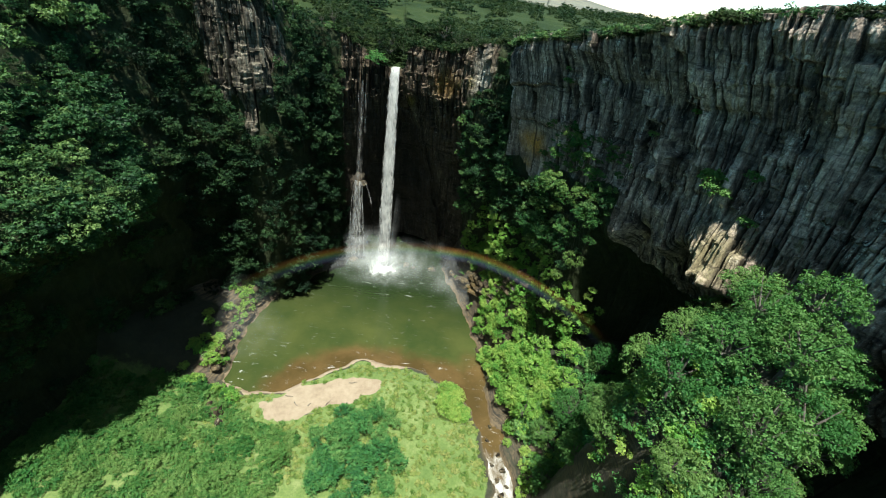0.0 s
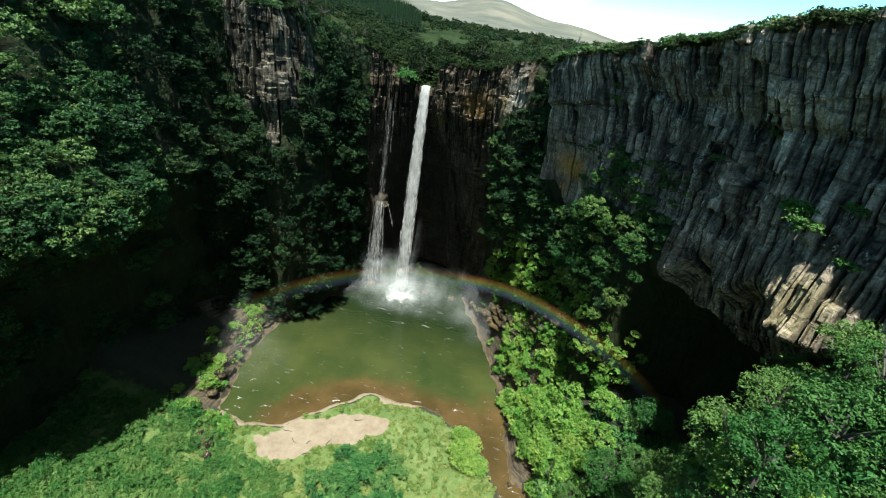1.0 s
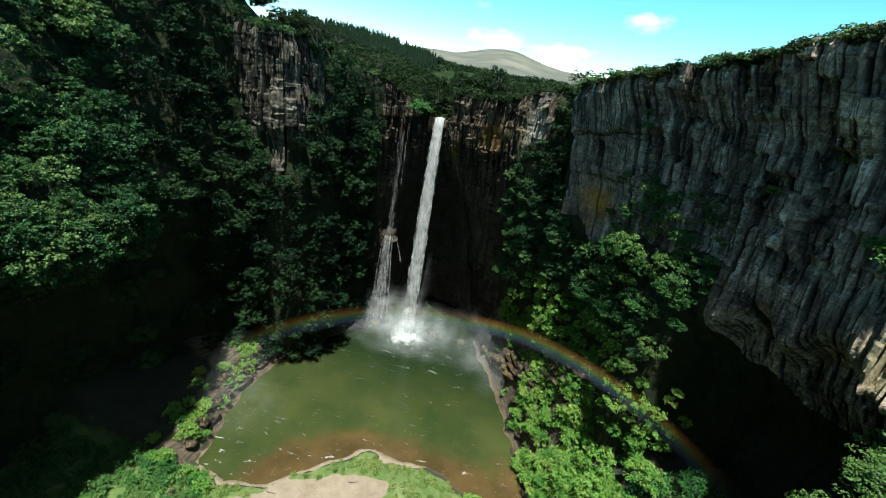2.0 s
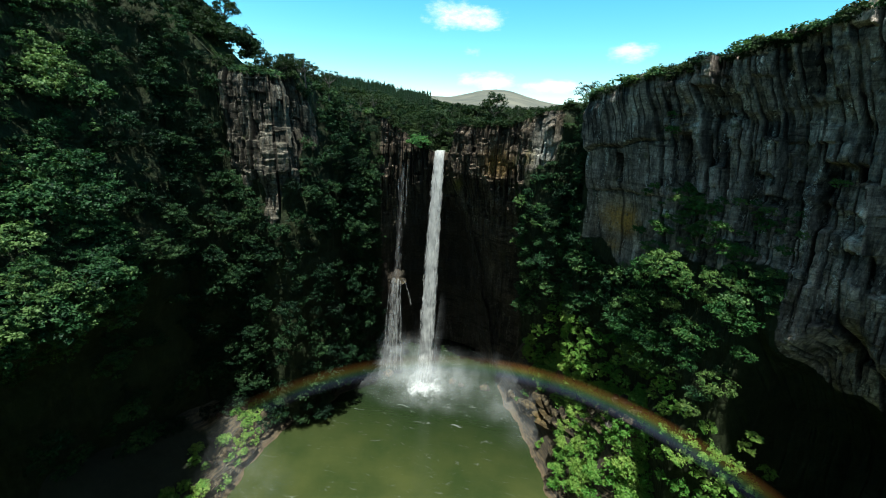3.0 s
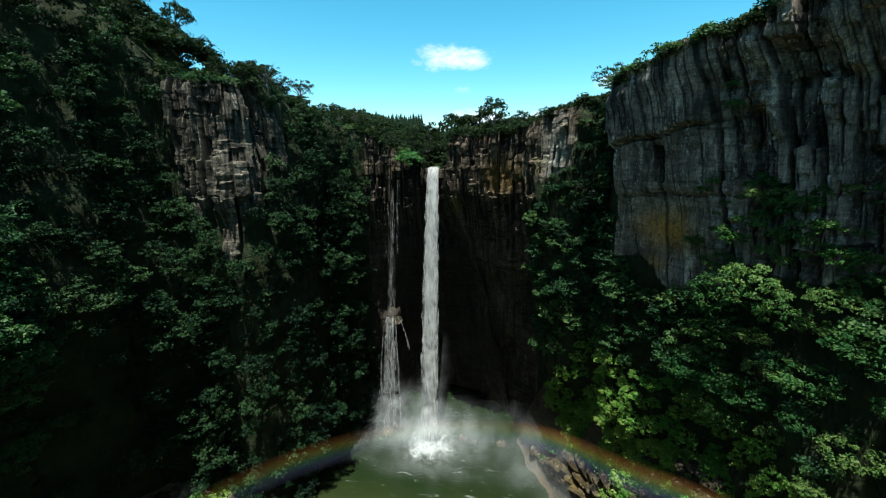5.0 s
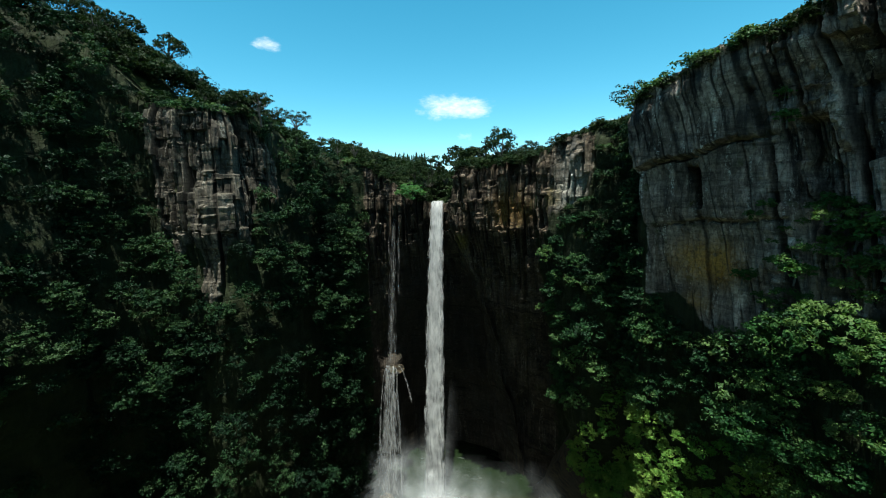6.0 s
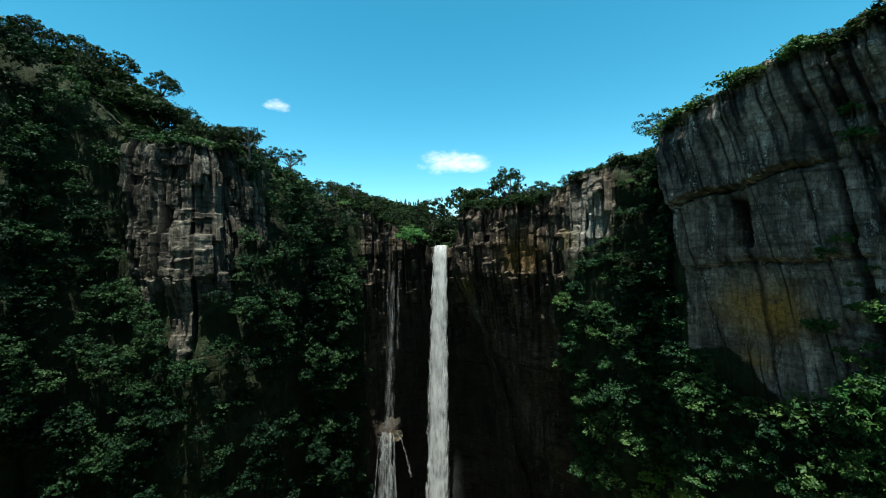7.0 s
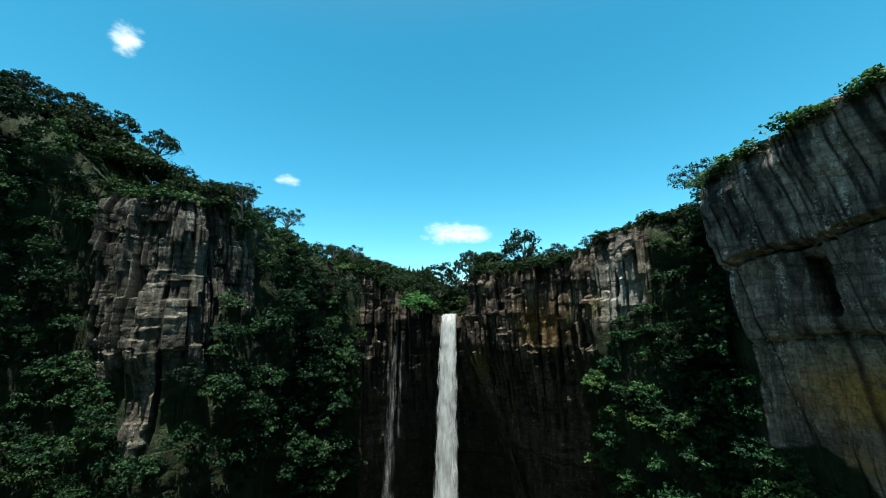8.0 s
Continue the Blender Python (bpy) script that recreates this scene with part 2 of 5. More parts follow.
def leaf_material(name, dark, mid, light, glow=0.22, by_object=False, gloss=0.1):
    mat, nt, bsdf = material(name)
    m = Maker(nt)
    one = m.math("MULTIPLY", m.node("NewGeometry").outputs["Random Per Island"], 0.22)
    own = m.attr("tone")
    if by_object:
        own = m.math("ADD", m.math("MULTIPLY", m.node("ObjectInfo").outputs["Random"], 0.55), m.math("MULTIPLY", own, 0.45))
    tone = m.math("ADD", m.math("MULTIPLY", own, 0.78), one)
    col = m.ramp(tone, [(0.1, dark), (0.48, mid), (0.92, light)])
    hue = m.node("HueSaturation")
    m.link(m.band(own, 0.0, 1.0, 0.53, 0.475), hue.inputs["Hue"])
    m.link(col, hue.inputs["Color"])
    col = hue.outputs[0]
    m.link(col, bsdf.inputs["Base Color"])
    bsdf.inputs["Roughness"].default_value = 0.55
    bsdf.inputs["Specular IOR Level"].default_value = gloss
    tr = m.node("BsdfTranslucent")
    m.link(m.mix(1.0, col, (1.1, 1.25, 0.55), "MULTIPLY"), tr.inputs["Color"])
    ms = m.node("MixShader", Fac=glow)
    m.link(bsdf.outputs[0], ms.inputs[1])
    m.link(tr.outputs[0], ms.inputs[2])
    m.link(ms.outputs[0], nt.nodes["Material Output"].inputs["Surface"])
    return mat


# cliff leaves in three tones: LEAF_SUNNY has sunlight, LEAF_SHADE has shade put in
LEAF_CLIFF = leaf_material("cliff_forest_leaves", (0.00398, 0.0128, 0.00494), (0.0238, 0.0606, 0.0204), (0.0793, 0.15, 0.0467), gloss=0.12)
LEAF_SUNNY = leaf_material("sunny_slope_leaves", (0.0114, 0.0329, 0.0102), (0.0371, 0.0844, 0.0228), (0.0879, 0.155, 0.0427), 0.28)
LEAF_TREE = leaf_material("tree_leaves", (0.0214, 0.0548, 0.0141), (0.0472, 0.11, 0.0284), (0.0857, 0.159, 0.0474), 0.28, by_object=True)
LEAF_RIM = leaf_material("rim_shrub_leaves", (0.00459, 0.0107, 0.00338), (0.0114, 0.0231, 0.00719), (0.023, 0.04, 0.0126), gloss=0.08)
LEAF_BRIGHT = leaf_material("bank_bush_leaves", (0.075, 0.15, 0.026), (0.14, 0.25, 0.052), (0.21, 0.33, 0.085), 0.45)
LEAF_FERN = leaf_material("fern_leaves", (0.023, 0.0625, 0.0147), (0.0537, 0.12, 0.0295), (0.0955, 0.178, 0.0549), 0.3)
LEAF_DEEP = leaf_material("blue_green_bush_leaves", (0.0248, 0.0751, 0.022), (0.0547, 0.133, 0.0384), (0.095, 0.191, 0.0605), 0.28)
LEAF_SHADE = leaf_material("shaded_leaves", (0.00235, 0.00741, 0.00312), (0.00972, 0.0265, 0.0104), (0.0335, 0.0718, 0.0275), gloss=0.08)
GRASS = leaf_material("grass_blades", (0.0497, 0.0796, 0.0147), (0.0955, 0.133, 0.0316), (0.153, 0.182, 0.0634), 0.3)
PINE = leaf_material("pine_needles", (0.00383, 0.0107, 0.00423), (0.00765, 0.0186, 0.00674), (0.013, 0.0267, 0.00934), 0.1, False, 0.05)


def bark_material():
    mat, nt, bsdf = material("bark")
    m = Maker(nt)
    col = m.ramp(m.noise(2.5, 7, 0.7, (1, 1, 0.25)), [(0.3, (0.0222, 0.0186, 0.0151)), (0.7, (0.0889, 0.0796, 0.0667))])
    m.link(col, bsdf.inputs["Base Color"])
    bsdf.inputs["Roughness"].default_value = 0.9
    m.bump(bsdf, m.noise(6, 5, 0.7, (1, 1, 0.3)), 0.7, 0.05)
    return mat


BARK = bark_material()


def ground_material():
    mat, nt, bsdf = material("valley_ground")
    m = Maker(nt)
    soil = m.ramp(m.noise(0.9, 7, 0.65), [(0.3, (0.00709, 0.00889, 0.00356)), (0.7, (0.02, 0.0222, 0.00889))])
    grass = m.ramp(m.noise(0.22, 9, 0.72), [(0.3, (0.0383, 0.0691, 0.0126)), (0.5, (0.0765, 0.111, 0.0254)), (0.72, (0.153, 0.168, 0.0674))])
    grass = m.mix(m.band(m.noise(2.4, 6, 0.7), 0.35, 0.7, 0.0, 0.6), grass, (0.0267, 0.0578, 0.00756))
    sand = m.ramp(m.noise(0.5, 9, 0.7), [(0.3, (0.133, 0.0983, 0.0667)), (0.7, (0.204, 0.165, 0.12))])
    sand = m.mix(m.band(m.noise(1.8, 6, 0.7), 0.62, 0.75), sand, (0.0983, 0.0757, 0.0489))
    mud = m.ramp(m.noise(0.6, 6), [(0.3, (0.0445, 0.0267, 0.0111)), (0.7, (0.0889, 0.0555, 0.0244))])
    stone = m.ramp(m.noise(1.1, 8, 0.7, (1, 1, 3)), [(0.3, (0.0222, 0.0178, 0.0115)), (0.52, (0.0667, 0.048, 0.0267)), (0.75, (0.133, 0.0928, 0.0445))])
    stone = m.mix(m.band(m.noise(0.9, 6, 0.7, (0.25, 0.25, 3.5), 0.5), 0.48, 0.58), stone, (0.0155, 0.0133, 0.00983))
    rough = m.math("MULTIPLY", m.math("SUBTRACT", m.noise(0.55, 8, 0.7), 0.5), 0.9)
    col = m.mix(m.band(m.math("ADD", m.attr("grass"), rough), 0.35, 0.65), soil, grass)
    col = m.mix(m.band(m.math("ADD", m.attr("stone"), rough), 0.35, 0.65), col, stone)
    col = m.mix(m.band(m.math("ADD", m.attr("sand"), rough), 0.4, 0.55), col, sand)
    col = m.mix(m.attr("mud"), col, mud)
    m.link(col, bsdf.inputs["Base Color"])
    bsdf.inputs["Roughness"].default_value = 0.92
    m.bump(bsdf, m.noise(2.0, 9, 0.75), 0.8, 0.3)
    return mat


GROUND = ground_material()


def plateau_material():
    mat, nt, bsdf = material("upland_ground")
    m = Maker(nt)
    col = m.ramp(m.noise(0.05, 9, 0.7), [(0.3, (0.008, 0.014, 0.005)), (0.5, (0.015, 0.024, 0.008)), (0.75, (0.03, 0.038, 0.014))])
    # haze is put into the colour of the far hills
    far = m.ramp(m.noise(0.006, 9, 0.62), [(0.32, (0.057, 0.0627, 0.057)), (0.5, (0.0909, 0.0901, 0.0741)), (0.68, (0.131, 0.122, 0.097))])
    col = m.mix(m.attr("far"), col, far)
    m.link(col, bsdf.inputs["Base Color"])
    bsdf.inputs["Roughness"].default_value = 0.95
    bsdf.inputs["Specular IOR Level"].default_value = 0.05
    m.bump(bsdf, m.noise(0.6, 8, 0.7), 0.6, 0.6)
    return mat


UPLAND = plateau_material()


def water_material():
    mat, nt, bsdf = material("pool_water")
    m = Maker(nt)
    deep = m.ramp(m.noise(0.07, 5, 0.55), [(0.35, (0.0186, 0.0275, 0.00889)), (0.65, (0.0356, 0.0418, 0.0133))])
    shallow = m.ramp(m.noise(0.12, 6, 0.6), [(0.35, (0.0356, 0.0249, 0.00983)), (0.65, (0.0625, 0.0409, 0.0168))])
    edge = m.math("ADD", m.attr("shallow"), m.math("MULTIPLY", m.math("SUBTRACT", m.noise(0.16, 6, 0.6), 0.5), 0.7))
    # the water's colour gets darker towards the fall
    deep = m.mix(m.attr("depth"), deep, (0.00709, 0.0133, 0.00489))
    col = m.mix(m.band(edge, 0.3, 0.85), deep, shallow)
    foam = m.math("ADD", m.attr("foam"), m.math("MULTIPLY", m.math("SUBTRACT", m.noise(0.45, 9, 0.75, (1, 0.6, 1), 0.8), 0.5), 1.3))
    foam = m.band(foam, 0.4, 1.15)
    lines = m.band(m.noise(0.8, 7, 0.75, (0.35, 1, 1), 0.6), 0.59, 0.7, 0.0, 0.6)
    foam = m.math("MAXIMUM", foam, m.math("MULTIPLY", lines, m.attr("ripple")))
    col = m.mix(foam, col, (0.55, 0.56, 0.56))
    m.link(col, bsdf.inputs["Base Color"])
    m.link(m.math("ADD", m.math("MULTIPLY", foam, 0.6), 0.12), bsdf.inputs["Roughness"])
    bsdf.inputs["IOR"].default_value = 1.33
    m.bump(bsdf, m.math("ADD", m.noise(1.2, 5, 0.6, (0.5, 1, 1)), m.math("MULTIPLY", m.noise(0.3, 3), 1.2)), 0.35, 0.15)
    return mat


WATER = water_material()


def fall_material(name, low, high, cover):
    """White falling water: streaked, thinner where the streaks part."""
    mat, nt, bsdf = material(name)
    m = Maker(nt)
    streak = m.noise(2.4, 8, 0.72, (1, 1, 0.09), 0.3)
    clot = m.noise(0.8, 6, 0.7, (1, 1, 0.45), 0.4)
    col = m.ramp(m.math("ADD", m.math("MULTIPLY", streak, 0.5), m.math("MULTIPLY", clot, 0.5)), [(0.4, (0.18, 0.18, 0.186)), (0.58, (0.558, 0.552, 0.541))])
    m.link(col, bsdf.inputs["Base Color"])
    bsdf.inputs["Roughness"].default_value = 0.6
    tr = m.node("BsdfTranslucent", Color=(0.6, 0.59, 0.57, 1))
    body = m.node("MixShader", Fac=0.35)
    m.link(bsdf.outputs[0], body.inputs[1])
    m.link(tr.outputs[0], body.inputs[2])
    clear = m.node("BsdfTransparent")
    solid = m.math("ADD", m.math("MULTIPLY", m.attr("body"), cover), m.math("MULTIPLY", m.math("SUBTRACT", streak, 0.5), 2.2))
    ms = m.node("MixShader")
    m.link(m.band(solid, low, high), ms.inputs["Fac"])
    m.link(clear.outputs[0], ms.inputs[1])
    m.link(body.outputs[0], ms.inputs[2])
    m.link(ms.outputs[0], nt.nodes["Material Output"].inputs["Surface"])
    return mat


FALL = fall_material("white_water", 0.2, 0.75, 1.0)
CASCADE = fall_material("broken_white_water", 0.45, 1.5, 0.8)
VEIL = fall_material("thin_white_water", 0.35, 1.6, 0.7)


def mist_material():
    mat, nt, bsdf = material("spray_mist")
    m = Maker(nt)
    tr = m.node("BsdfTranslucent", Color=(0.58, 0.6, 0.61, 1))
    df = m.node("BsdfDiffuse", Color=(0.58, 0.6, 0.61, 1))
    body = m.node("MixShader", Fac=0.5)
    m.link(df.outputs[0], body.inputs[1])
    m.link(tr.outputs[0], body.inputs[2])
    clear = m.node("BsdfTransparent")
    thick = m.math("MULTIPLY", m.attr("thick"), m.band(m.noise(0.28, 5, 0.6), 0.25, 0.75, 0.3, 1.2))
    ms = m.node("MixShader")
    m.link(thick, ms.inputs["Fac"])
    m.link(clear.outputs[0], ms.inputs[1])
    m.link(body.outputs[0], ms.inputs[2])
    m.link(ms.outputs[0], nt.nodes["Material Output"].inputs["Surface"])
    return mat


MIST = mist_material()

# ---- valley floor, pool and stream ----
# the waterline, from the fall's foot down the left shore, the beach, the stream and back up the right bank
SHORE = np.array([(-34, 121), (-36.5, 112), (-38.5, 104.5), (-42.3, 98.5), (-46.3, 92), (-49.3, 85), (-50, 77), (-49, 69), (-48, 63), (-46.8, 57), (-41, 55), (-32.5, 57.3), (-26.2, 62.7),
                  (-21.5, 66.2), (-16.5, 69.6), (-8.9, 69.6), (1.9, 68.4), (9.7, 64.9), (14.2, 57.7), (16.3, 49.7), (18.2, 42.8), (19, 30), (21, 5), (24, 5),
                  (23, 30), (22.3, 43.4), (20.8, 50.4), (18.3, 58.4), (16.6, 67.9), (14.6, 79.3), (10.4, 91.5), (6.2, 102), (3, 109), (0.5, 116), (2, 126), (-2, 139), (-33, 139)], float)


def shore_distance(x, y):
    """Metres to the waterline, negative on the water."""
    best = np.full(x.shape, 1e9)
    inside = np.zeros(x.shape, bool)
    for (ax, ay), (bx, by) in zip(SHORE, np.roll(SHORE, -1, 0)):
        dx, dy = bx - ax, by - ay
        t = np.clip(((x - ax) * dx + (y - ay) * dy) / (dx * dx + dy * dy), 0, 1)
        best = np.minimum(best, np.hypot(x - ax - t * dx, y - ay - t * dy))
        cross = ((ay > y) != (by > y)) & (x < (bx - ax) * (y - ay) / (by - ay + 1e-12) + ax)
        inside ^= cross
    return np.where(inside, -best, best)


def floor_height(x, y):
    """Height of the valley floor and the masks of its cover."""
    wob = fbm(x / 6, y / 6, 3)
    d = shore_distance(x + 0.9 * smooth_noise(x / 3, y / 3, 5), y + 0.9 * smooth_noise(x / 3, y / 3, 6))
    out = np.maximum(d, 0)
    east = ramp(x + 0.38 * np.maximum(y - 72, 0), 15.5, 18.5)
    shelf = ramp(y, 74, 80)
    west = ramp(-x, 46, 49.5) * ramp(y, 50, 58)
    back = ramp(y, 72, 80)
    meadow = (1 - east) * (1 - west)
    z = meadow * (0.1 + 0.13 * np.minimum(out, 5) + 0.035 * out + 0.25 * wob * np.minimum(out / 3, 1))
    z = z + west * (np.minimum(0.6 * out + 0.7 * np.floor(out * 0.8 + 1.5 * wob + 0.5), 4.0) + 0.35 * np.maximum(out - 3, 0) + 0.8 * wob * np.minimum(out / 2, 1))
    steep = 0.95 + 0.9 * ramp(y, 56, 62) * ramp(-y, -82, -75)
    ledges = 0.55 * (np.floor(out * 0.9 + 1.3 * wob) + ramp(out * 0.9 + 1.3 * wob - np.floor(out * 0.9 + 1.3 * wob), 0.55, 1.0)) / 0.9
    z = z + east * (steep * np.minimum(0.5 * out + ledges, 4.5 + 5 * shelf) + 0.8 * (1 - shelf) * np.clip(out - 5, 0, 14) + shelf * (2.1 * np.clip(out - 1, 0, 8) + 0.6 * np.clip(out - 11, 0, 12)) + 0.7 * wob * np.minimum(out / 2, 1))
    ridge = 29 + 0.65 * np.maximum(x - 26, 0)
    spur = np.exp(-(np.abs(x - 35) / np.where(x < 35, 13.5, 24)) ** 3.4 - (np.abs(y - ridge) / np.where(y < ridge, 16, 9)) ** 3.4)
    z = z + (41 + 3 * wob) * spur * ramp(out, 0.5, 5)
    z = np.where(d < 0, np.maximum(d * 0.35, -2.2), z)
    beach = ramp(-np.hypot((x + 21.5) / 14.5, (y - 57.5 - 0.42 * (x + 21)) / (4.6 - 0.09 * (x + 21))) - 0.45 * fbm(x / 5, y / 3.5, 27), -1.1, -0.7) * (y > 46)
    lip = ramp(-out - 1.6 * fbm(x / 4, y / 4, 28), -1.5, 0.0) * meadow * ramp(-x, -2, 8) * (y > 46)
    masks = {"sand": np.maximum(beach, lip) * meadow * (1 - back), "mud": ramp(-d, -0.6, 0.3) * 0.9,
             "stone": np.clip(west * ramp(-out, -7, -4) + east * ramp(-out, -9.0 - 4 * shelf, -6.0 - 4 * shelf) * (1 - 0.5 * ramp(-y, -62, -50)) + back * (1 - east), 0, 1),
             "grass": meadow * ramp(out, 0.3, 2) * (1 - back)}
    return z, d, masks


def build_floor():
    xs, ys = np.arange(-92, 66.1, 0.6), np.concatenate([np.arange(-112, 20, 3.0), np.arange(20, 142, 0.6)])
    X, Y = np.meshgrid(xs, ys, indexing="ij")
    z, d, masks = floor_height(X.ravel(), Y.ravel())
    co = np.stack([X.ravel(), Y.ravel(), z + 0.12 * fbm(X.ravel(), Y.ravel(), 9)], 1)
    me = mesh_from("ground", co, grid_quads(len(xs), len(ys)), masks, True)
    return tagged(put("ground", me, GROUND), "grassy valley floor with a pale sand beach beside the pool", "ground", kind="structure")


def build_water():
    xs, ys = np.arange(-62, 30.1, 0.8), np.arange(4, 140, 0.8)
    X, Y = np.meshgrid(xs, ys, indexing="ij")
    x, y = X.ravel(), Y.ravel()
    d = shore_distance(x, y)
    z = 0.03 * smooth_noise(x / 1.5, y / 1.1, 2)
    near_fall = np.hypot((x + 20.0) / 1.0, (y - 111.0) / 1.0)
    # depth: how far the colour darkens with y, towards the fall
    masks = {"depth": 0.95 * ramp(y, 76, 104), "shallow": np.maximum(ramp(d, -15, -1) * ramp(-y, -88, -66) * ramp(x, -46, -30), ramp(x, 8, 15) * ramp(-y, -70, -55)), "foam": 0.42 * np.exp(-(near_fall / 6.0) ** 2) + 0.36 * np.exp(-(near_fall / 14) ** 2) + 0.62 * ramp(x, 13, 16) * ramp(-y, -56, -46),
             "ripple": np.clip(0.35 * ramp(-y, -85, -60) + 0.8 * ramp(d, -6, -1.5) * ramp(-y, -80, -70) + 0.4 * np.exp(-(near_fall / 25) ** 2), 0, 1)}
    me = mesh_from("water", np.stack([x, y, z], 1), grid_quads(len(xs), len(ys)), masks, True)
    return tagged(put("water", me, WATER), "murky olive-green plunge pool with brown shallows", "water", kind="structure")


build_floor()
build_water()

# ---- canyon walls ----
# rim of the gorge, clockwise from behind: x, y, height
RIM = np.array([(-10, -112, 92), (-70, -80, 96), (-77, -20, 97), (-81, 22, 97), (-80, 50, 99), (-76, 72, 95), (-66, 86, 90.5), (-56, 90.5, 79.5), (-46.5, 90, 78.5),
                (-43.5, 98, 78.5), (-45, 108, 77), (-39, 114.5, 73.5), (-33, 116, 71.5), (-27, 118.3, 67), (-21.5, 118.6, 64.2), (-17.8, 118.2, 64.2), (-16.8, 115.2, 70.8),
                (-11, 113, 71.0), (-4, 111.5, 71.5), (-1, 111.2, 72.3), (2.6, 106, 74.3), (7.5, 103, 75.5), (13.5, 99.5, 75.8)], float)
RIM_RIGHT = np.array([(9.5, 92.9, 76.3), (13.1, 87, 78.3), (19.6, 78.5, 80.2), (26, 69.5, 82.3), (32, 60, 85), (40, 48, 87), (47, 36, 89), (54, 8, 92), (58, -35, 88), (50, -90, 90), (-10, -112, 92)], float)
# how far the face stands out from the rim (metres, towards the gorge) at the lower five heights
LEVELS = np.array([74.0, 60.0, 48.0, 30.0, 14.0, 0.0])
STAND = np.array([(4, 10, 14, 18, 22), (8, 14, 16, 18, 20), (8, 14, 9, 8, 9), (6, 11, 6, 4, 5), (17, 25, 6, 4, 5), (12, 17, 9, 7, 8), (5, 7.5, 5, 3, 2), (1, 2.5, 2, 1, 1),
                  (1, 2, 2.5, 2.5, 2), (2, 3, 3.5, 3, 1), (6, 7, 7, 6, 4), (2, 4, 4, 4, 3)], float)
STAND_BACK = np.array([(-0.3, -2.5, -4, -5, -5), (-0.5, -4.5, -9, -12, -13), (-0.5, -6, -11, -15, -17), (-0.5, -6.5, -12, -16, -18), (-0.8, -7, -12, -16, -18), (-0.8, -6, -11, -15, -17),
                       (-0.5, -5, -10, -14, -16), (-0.5, -4, -8, -12, -14), (0, -1, -3, -7, -9), (1, 2, 0, -5, -8), (0.5, 0, -1.5, -5, -9)], float)
STAND_RIGHT = np.array([(-2.6, -4, -4.5, -8, -12), (-4.4, -5.0, -5, -8, -11), (-3.2, -5.0, -6, -8, -10), (-4.2, -2.0, 0.5, -1, -4), (-4.6, -4.2, -15, -19, -19), (-4.6, -4.2, -17, -20, -20), (-4.5, -4, -17, -20, -20),
                        (-4, -6, -10, -12, -14), (2, 4, 6, 8, 10), (4, 8, 12, 16, 20), (4, 10, 14, 18, 22)], float)
RIM_ALL, STAND_ALL = np.vstack([RIM, RIM_RIGHT]), np.vstack([STAND, STAND_BACK, STAND_RIGHT])
# and at the topmost height: on the way from the rim, but hollowed on the right-hand face
SHOULDER = STAND_ALL[:, 0] * np.clip((RIM_ALL[:, 2] - 74) / (RIM_ALL[:, 2] - 60), 0, 1)
SHOULDER[len(RIM) + 1:len(RIM) + 7] = (-1.6, -3.4, -4.6, -4.8, -4.6, -4.6)
STAND_ALL = np.column_stack([SHOULDER, STAND_ALL])


def blocks(s, z, wide, tall, seed):
    """Jointed rock: blocks of uneven width and height, each standing out by its own amount."""
    s2 = s + 0.18 * wide * smooth_noise(s / (3 * wide), z / (1.5 * tall), seed) + 0.5 * wide * smooth_noise(s / (1.4 * wide), 0 * z, seed + 50)
    i = np.floor(s2 / wide)
    high = tall * (0.55 + 1.0 * hashed(i, 9, seed))
    j = np.floor((z + tall * hashed(i, 5, seed)) / high)
    gap = np.minimum(s2 / wide - i, 1 - (s2 / wide - i))
    return (hashed(i, j, seed) - 0.5) * 2, np.clip(gap / 0.08, 0, 1)


